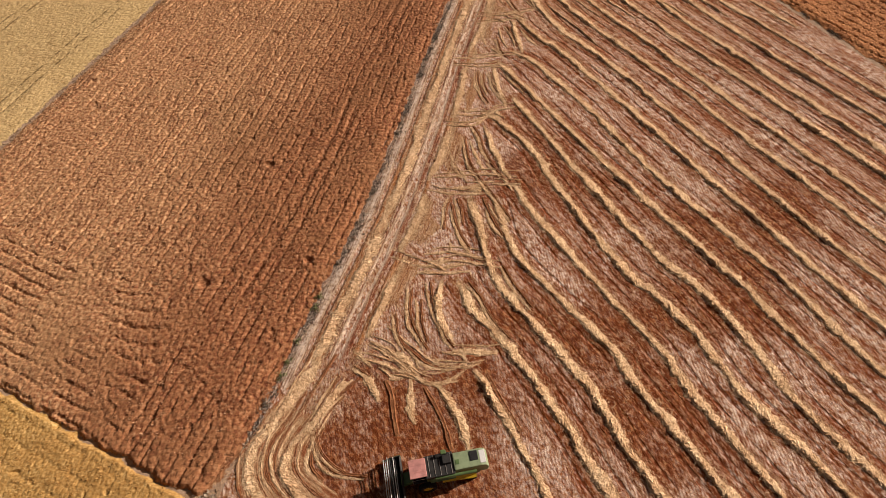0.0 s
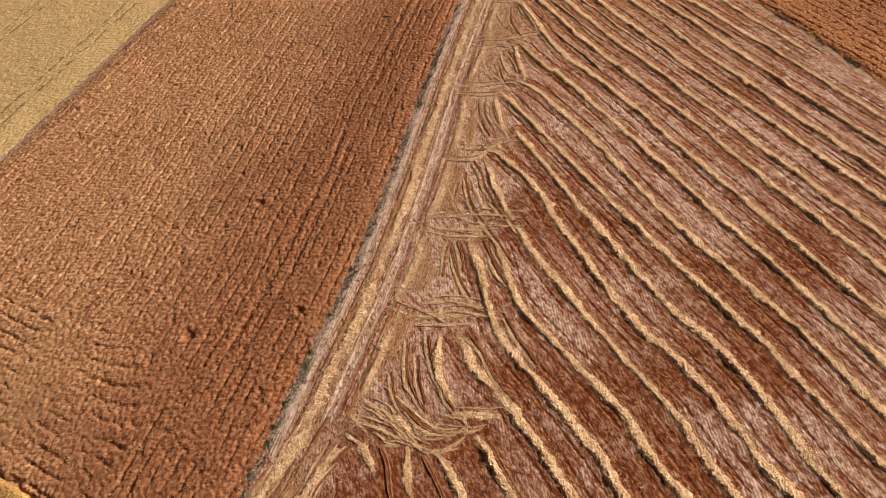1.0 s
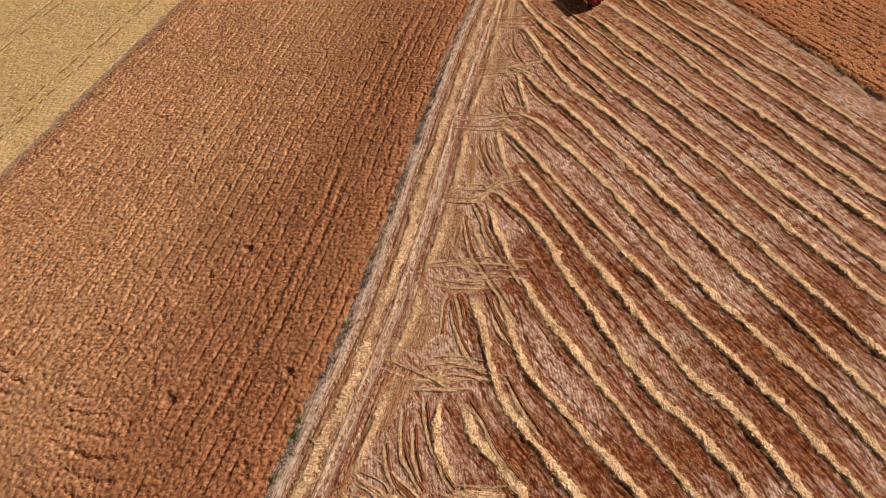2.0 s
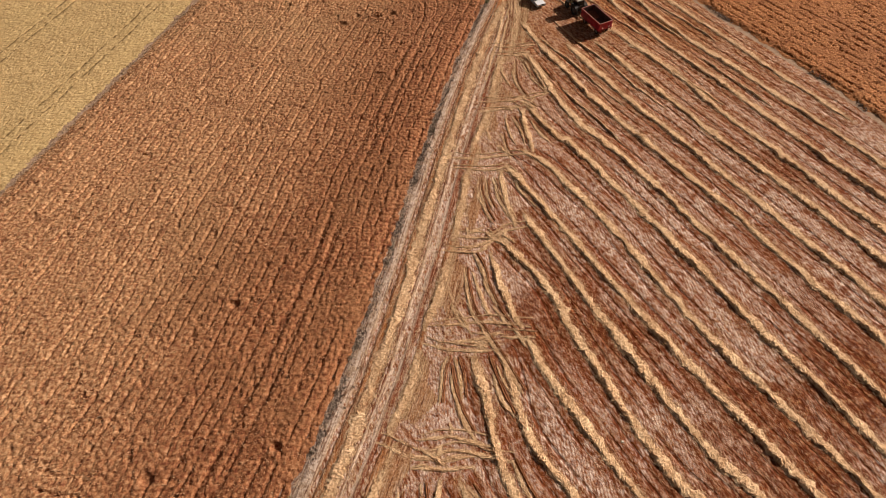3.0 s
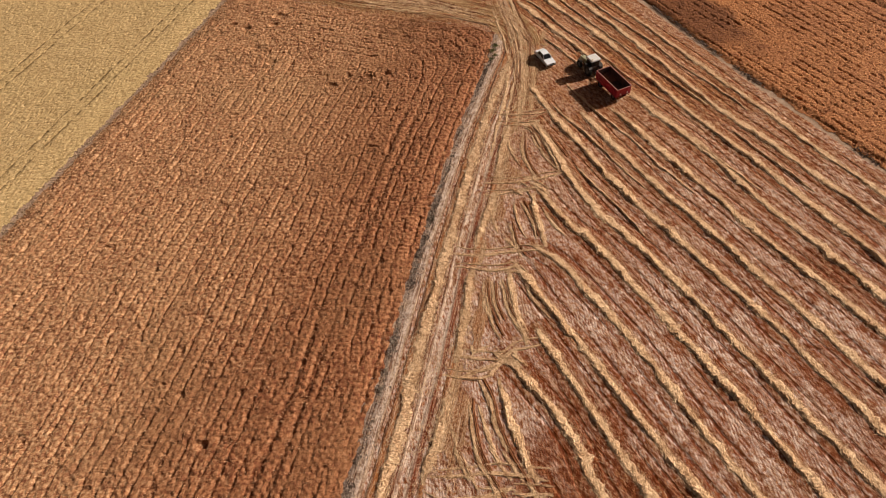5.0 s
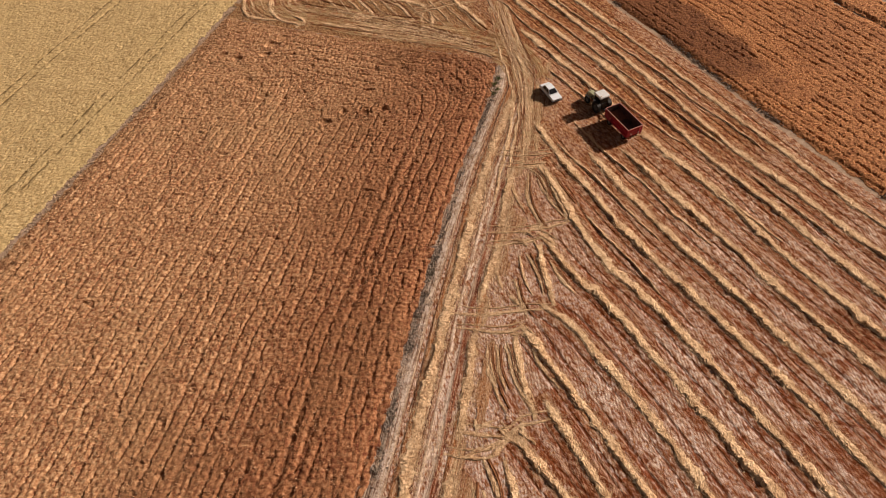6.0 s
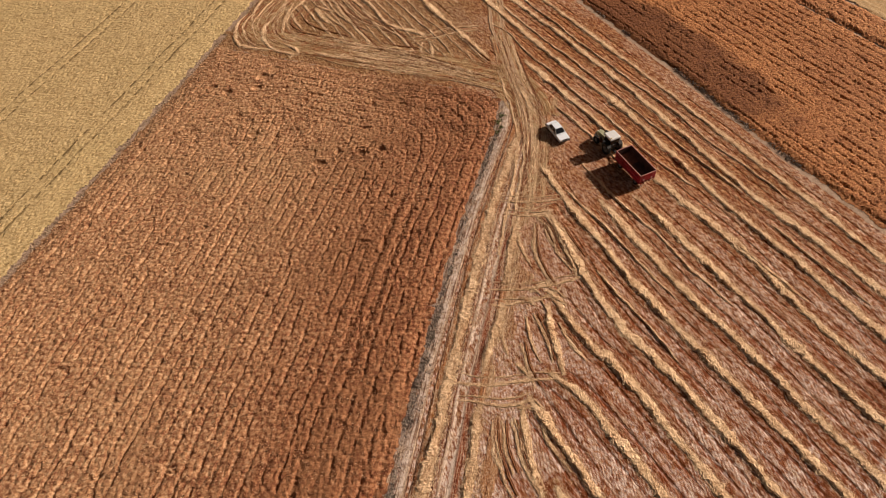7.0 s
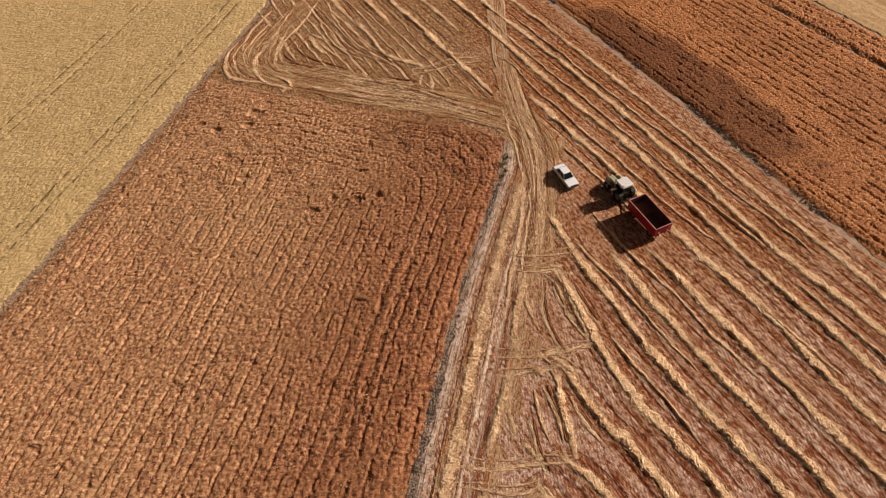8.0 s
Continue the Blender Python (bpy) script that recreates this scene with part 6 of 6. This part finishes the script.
# ---- red tipping trailer ----
def build_trailer(m):
    t = thing("grain_trailer", "dark red steel grain trailer, nearly empty, behind tractor", "trailer", m)
    L, W, Z0, Z1 = 5.5, 2.45, 1.05, 2.35
    part("floor", made(box, (0, 0, Z0 + 0.03), (L, W, 0.08)), M_BED, t, "dark bed floor")
    for sg in (-1, 1):
        side = part("side_wall", made(box, (0, sg * (W / 2 - 0.03), (Z0 + Z1) / 2), (L, 0.06, Z1 - Z0), 0.012), M_RED, t)
        # inner faces get a darker sheet than the red outside
        part("lining", made(box, (0, sg * (W / 2 - 0.068), (Z0 + Z1) / 2 + 0.02), (L - 0.14, 0.012, Z1 - Z0 - 0.1)), M_BED, side, "dark inner sheet")
        for i in range(8):
            x = -L / 2 + 0.2 + i * (L - 0.4) / 7
            part("rib", made(box, (x, sg * (W / 2 + 0.03), (Z0 + Z1) / 2), (0.09, 0.07, Z1 - Z0 - 0.04), 0.01), M_RED, side)
        part("top_rail", made(box, (0, sg * (W / 2 - 0.01), Z1 + 0.02), (L + 0.06, 0.13, 0.09), 0.02), M_RAIL, side, "worn pale top rail")
        part("lower_rail", made(box, (0, sg * (W / 2 + 0.01), Z0 + 0.02), (L, 0.12, 0.14), 0.02), M_RED, side)
        part("mid_rail", made(box, (0, sg * (W / 2 + 0.035), Z0 + 0.68), (L, 0.05, 0.06), 0.01), M_RED, side)
        part("chassis_beam", made(box, (0, sg * 0.45, 0.85), (L + 0.1, 0.14, 0.28), 0.02), M_REDD, t)
        part("tail_light", made(box, (-L / 2 - 0.06, sg * 0.95, 0.92), (0.05, 0.3, 0.14), 0.01), M_TAIL, t, "red tail lamp")
        part("light_board", made(box, (-L / 2 - 0.05, sg * 0.6, 1.45), (0.04, 0.12, 0.3), 0.01), M_CREAM, t, "pale reflector plate")
    for sg in (-1, 1):
        end = part("end_wall" if sg > 0 else "tailgate", made(box, (sg * (L / 2 - 0.03), 0, (Z0 + Z1) / 2), (0.06, W - 0.12, Z1 - Z0), 0.012), M_RED, t)
        part("lining", made(box, (sg * (L / 2 - 0.068), 0, (Z0 + Z1) / 2 + 0.02), (0.012, W - 0.26, Z1 - Z0 - 0.1)), M_BED, end, "dark inner sheet")
        part("end_rail", made(box, (sg * (L / 2), 0, Z1 + 0.02), (0.12, W - 0.14, 0.09), 0.02), M_RAIL, end, "worn pale top rail")
        for k in (-0.6, 0.6):
            part("end_rib", made(box, (sg * (L / 2 + 0.03), k, (Z0 + Z1) / 2), (0.06, 0.08, Z1 - Z0 - 0.1), 0.01), M_RED, end)
    # remains of grain against the front
    xs, ys = np.linspace(0.4, L / 2 - 0.1, 26), np.linspace(-W / 2 + 0.1, W / 2 - 0.1, 22)
    X, Y = np.meshgrid(xs, ys, indexing="ij")
    Z = Z0 + 0.05 + 0.42 * smooth01((X - 0.4) / 2.0) * (0.7 + 0.5 * vnoise(X * 1.5, Y * 1.5, 5)) + 0.02 * vnoise(X * 9, Y * 9, 6)
    _, f = grid_faces(26, 22)
    ob = new("grain_remains", fast_mesh("grain_remains", np.stack([X, Y, Z], -1).reshape(-1, 3), f, M_CHAFF))
    ob.parent = t
    tagged(ob, "reddish grain left on the bed floor")
    bm = bmesh.new()
    rod(bm, (L / 2 - 0.2, 0.4, 0.8), (L / 2 + 1.35, 0.0, 0.6), 0.06)
    rod(bm, (L / 2 - 0.2, -0.4, 0.8), (L / 2 + 1.35, 0.0, 0.6), 0.06)
    part("drawbar", bm, M_REDD, t)
    for x in (-1.75, 1.75):
        bm = bmesh.new()
        rod(bm, (x, -1.0, 0.48), (x, 1.0, 0.48), 0.06)
        part("axle", bm, M_BLACK, t)
        for sg in (-1, 1):
            wheel(t, x, sg * 0.95, 0.48, 0.3, M_STEEL)
    return t


# ---- combine harvester ----
def build_combine(m):
    c = thing("combine_harvester", "green and yellow combine harvester cutting a corner", "combine harvester", m)
    part("body", made(side_prism, [(-3.3, 1.0), (-3.6, 1.9), (-3.5, 2.3), (1.6, 2.4), (1.9, 1.5), (1.3, 0.9), (-2.6, 0.75)], -0.78, 0.78, 0.06), M_JGREEN, c, "green painted side panels")
    hood = part("straw_hood", made(side_prism, [(-4.1, 1.5), (-4.25, 2.3), (-4.0, 2.95), (-3.6, 3.08), (-1.0, 3.08), (-0.95, 2.25), (-3.2, 2.2), (-3.5, 1.5)], -0.82, 0.82, 0.1), M_HOOD, c, "dusty pale green straw hood")
    part("hood_vent", made(box, (-2.95, -0.2, 3.1), (0.75, 0.9, 0.08), 0.02), M_GRILL, hood, "dark vent in the hood")
    part("hood_cap", made(box, (-3.75, 0, 3.06), (0.55, 1.2, 0.07), 0.03), M_CREAM, hood)
    part("hood_plate", made(box, (-1.35, 0.1, 3.09), (0.35, 0.45, 0.05), 0.02), M_JGREEN, hood)
    tank = part("grain_tank", made(box, (0.35, 0, 2.5), (2.6, 1.9, 0.9), 0.05, taper=(1.05, 1.1)), M_BLACK, c, "black open grain tank")
    for i in range(5):
        bm = bmesh.new()
        x = -0.75 + i * 0.52
        rod(bm, (x, -0.95, 2.98), (x, 0.95, 2.98), 0.022)
        part("tank_bar", bm, M_STEEL, tank, "bright steel bar")
    part("engine_block", made(box, (-0.4, -0.35, 3.05), (0.8, 0.8, 0.35), 0.05), M_BLACK, c)
    bm = bmesh.new()
    rod(bm, (0.6, -0.75, 3.1), (-0.5, -0.95, 3.15), 0.16, 14)
    part("air_cleaner", bm, M_BLACK, c)
    for sg in (-1, 1):
        part("yellow_stripe", made(box, (-1.2, sg * 0.83, 1.5), (3.6, 0.06, 0.34), 0.02), M_YELLOW, c, "yellow painted side stripe")
    part("intake_cap", made(box, (-0.2, -1.0, 3.25), (0.5, 0.4, 0.22), 0.06), M_JGREEN, c, "dark green intake cap")
    bm = bmesh.new()
    rod(bm, (0.9, 1.05, 2.6), (-3.0, 1.15, 2.75), 0.15, 14)
    part("unloading_auger", bm, M_JGREEN, c)
    for sg in (-1, 1):
        part("yellow_panel", made(side_prism, [(-2.6, 1.15), (-2.65, 1.5), (0.2, 1.75), (0.25, 1.45)], sg * 0.8, sg * 0.95, 0.03), M_YELLOW, c, "yellow lower side panel")
        part("green_panel", made(side_prism, [(-1.6, 1.75), (-1.7, 2.25), (1.7, 2.35), (1.7, 1.85)], sg * 0.8, sg * 0.98, 0.03), M_JGREEN, c)
        wheel(c, 1.75, sg * 1.15, 0.82, 0.55, M_YELLOW, 18)
        wheel(c, -2.5, sg * 0.85, 0.5, 0.32, M_YELLOW, 14)
    bm = bmesh.new()
    quad_panel(bm, [(-3.0, 0.86, 1.75), (0.2, 0.86, 2.0), (0.3, 1.24, 1.62), (-2.9, 1.24, 1.37)], (0, 0.6, 0.8), 0.06)
    part("side_shield", bm, M_YELLOW, c, "yellow sloping side shield")
    bm = bmesh.new()
    quad_panel(bm, [(-1.0, 0.86, 2.35), (1.4, 0.86, 2.35), (1.4, 1.2, 2.05), (-1.0, 1.2, 2.05)], (0, 0.6, 0.8), 0.05)
    part("upper_shield", bm, M_JGREEN, c)
    # platform and cab under a faded roof
    part("platform", made(box, (2.3, 0, 1.75), (1.5, 1.9, 0.1), 0.02), M_BLACK, c)
    part("cab", made(box, (2.35, 0, 2.35), (1.25, 1.25, 1.1), 0.05), M_GLASS_D, c, "dark cab glass")
    for sx in (-0.62, 0.62):
        for sy in (-0.64, 0.64):
            bm = bmesh.new()
            rod(bm, (2.35 + sx, sy, 1.8), (2.35 + sx, sy, 3.0), 0.04)
            part("cab_post", bm, M_BLACK, c)
    roof = part("cab_roof", made(box, (2.4, 0, 3.05), (1.6, 1.75, 0.14), 0.05), M_PINK, c, "faded red cab roof sheet")
    for y in (-0.3, 0.35):
        part("roof_rib", made(box, (2.4, y, 3.13), (1.5, 0.04, 0.03)), M_PINK, roof)
    for sg in (-1, 1):
        bm = bmesh.new()
        rod(bm, (1.55, sg * 0.95, 1.8), (1.55, sg * 0.95, 2.75), 0.025)
        rod(bm, (1.55, sg * 0.95, 2.75), (3.0, sg * 0.95, 2.7), 0.025)
        rod(bm, (3.0, sg * 0.95, 2.7), (3.0, sg * 0.95, 1.8), 0.025)
        part("handrail", bm, M_STEEL, c)
    part("feeder_house", made(side_prism, [(1.9, 1.0), (1.9, 1.7), (4.2, 0.95), (4.2, 0.4)], -0.55, 0.55, 0.04), M_JGREEN, c)
    # cutting header
    W = 4.5
    head = part("header", made(side_prism, [(3.95, 0.3), (3.95, 1.15), (4.1, 1.2), (4.2, 0.55), (5.2, 0.22), (5.2, 0.15), (4.1, 0.2)], -W / 2, W / 2, 0.02), M_BLACK, c, "black cutting header")
    bm = bmesh.new()
    rod(bm, (4.5, -W / 2 + 0.1, 0.6), (4.5, W / 2 - 0.1, 0.6), 0.2, 16)
    part("header_auger", bm, M_BLACK, head)
    for sg in (-1, 1):
        part("divider", made(side_prism, [(3.95, 0.2), (3.95, 1.1), (4.8, 0.95), (6.0, 0.2)], sg * W / 2, sg * (W / 2 + 0.09), 0.02), M_JGREEN, head, "green end divider")
        bm = bmesh.new()
        rod(bm, (4.0, sg * (W / 2 - 0.05), 1.2), (5.1, sg * (W / 2 - 0.05), 1.05), 0.05)
        part("reel_arm", bm, M_BLACK, head)
    cx, cz, R = 5.1, 1.02, 0.58
    bm = bmesh.new()
    rod(bm, (cx, -W / 2 + 0.1, cz), (cx, W / 2 - 0.1, cz), 0.07, 12)
    reel = part("reel_shaft", bm, M_BLACK, c, "black reel shaft")
    for i in range(6):
        a = 2 * math.pi * i / 6 + 0.3
        x, z = cx + math.cos(a) * R, cz + math.sin(a) * R
        bm = bmesh.new()
        rod(bm, (x, -W / 2 + 0.12, z), (x, W / 2 - 0.12, z), 0.034, 8)
        for k in range(30):
            y = -W / 2 + 0.2 + k * (W - 0.4) / 29
            rod(bm, (x, y, z), (x - 0.04, y, z - 0.22), 0.009, 4)
        part("reel_bat", bm, M_CREAM, reel, "pale painted tine bar")
        for y in (-W / 2 + 0.2, -0.8, 0.8, W / 2 - 0.2):
            bm = bmesh.new()
            rod(bm, (cx, y, cz), (x, y, z), 0.018, 6)
            part("reel_spoke", bm, M_BLACK, reel)
    return c


build_car(pose(13.35, 125.45, 0.02, 0, 0, -68))
build_tractor(pose(20.25, 121.6, 0.03, 0, 0, 114))
build_trailer(pose(22.55, 116.7, 0.03, 0, 0, 114))
build_combine(pose(-3.55, 19.05, 0.02, 0, 0, 190))
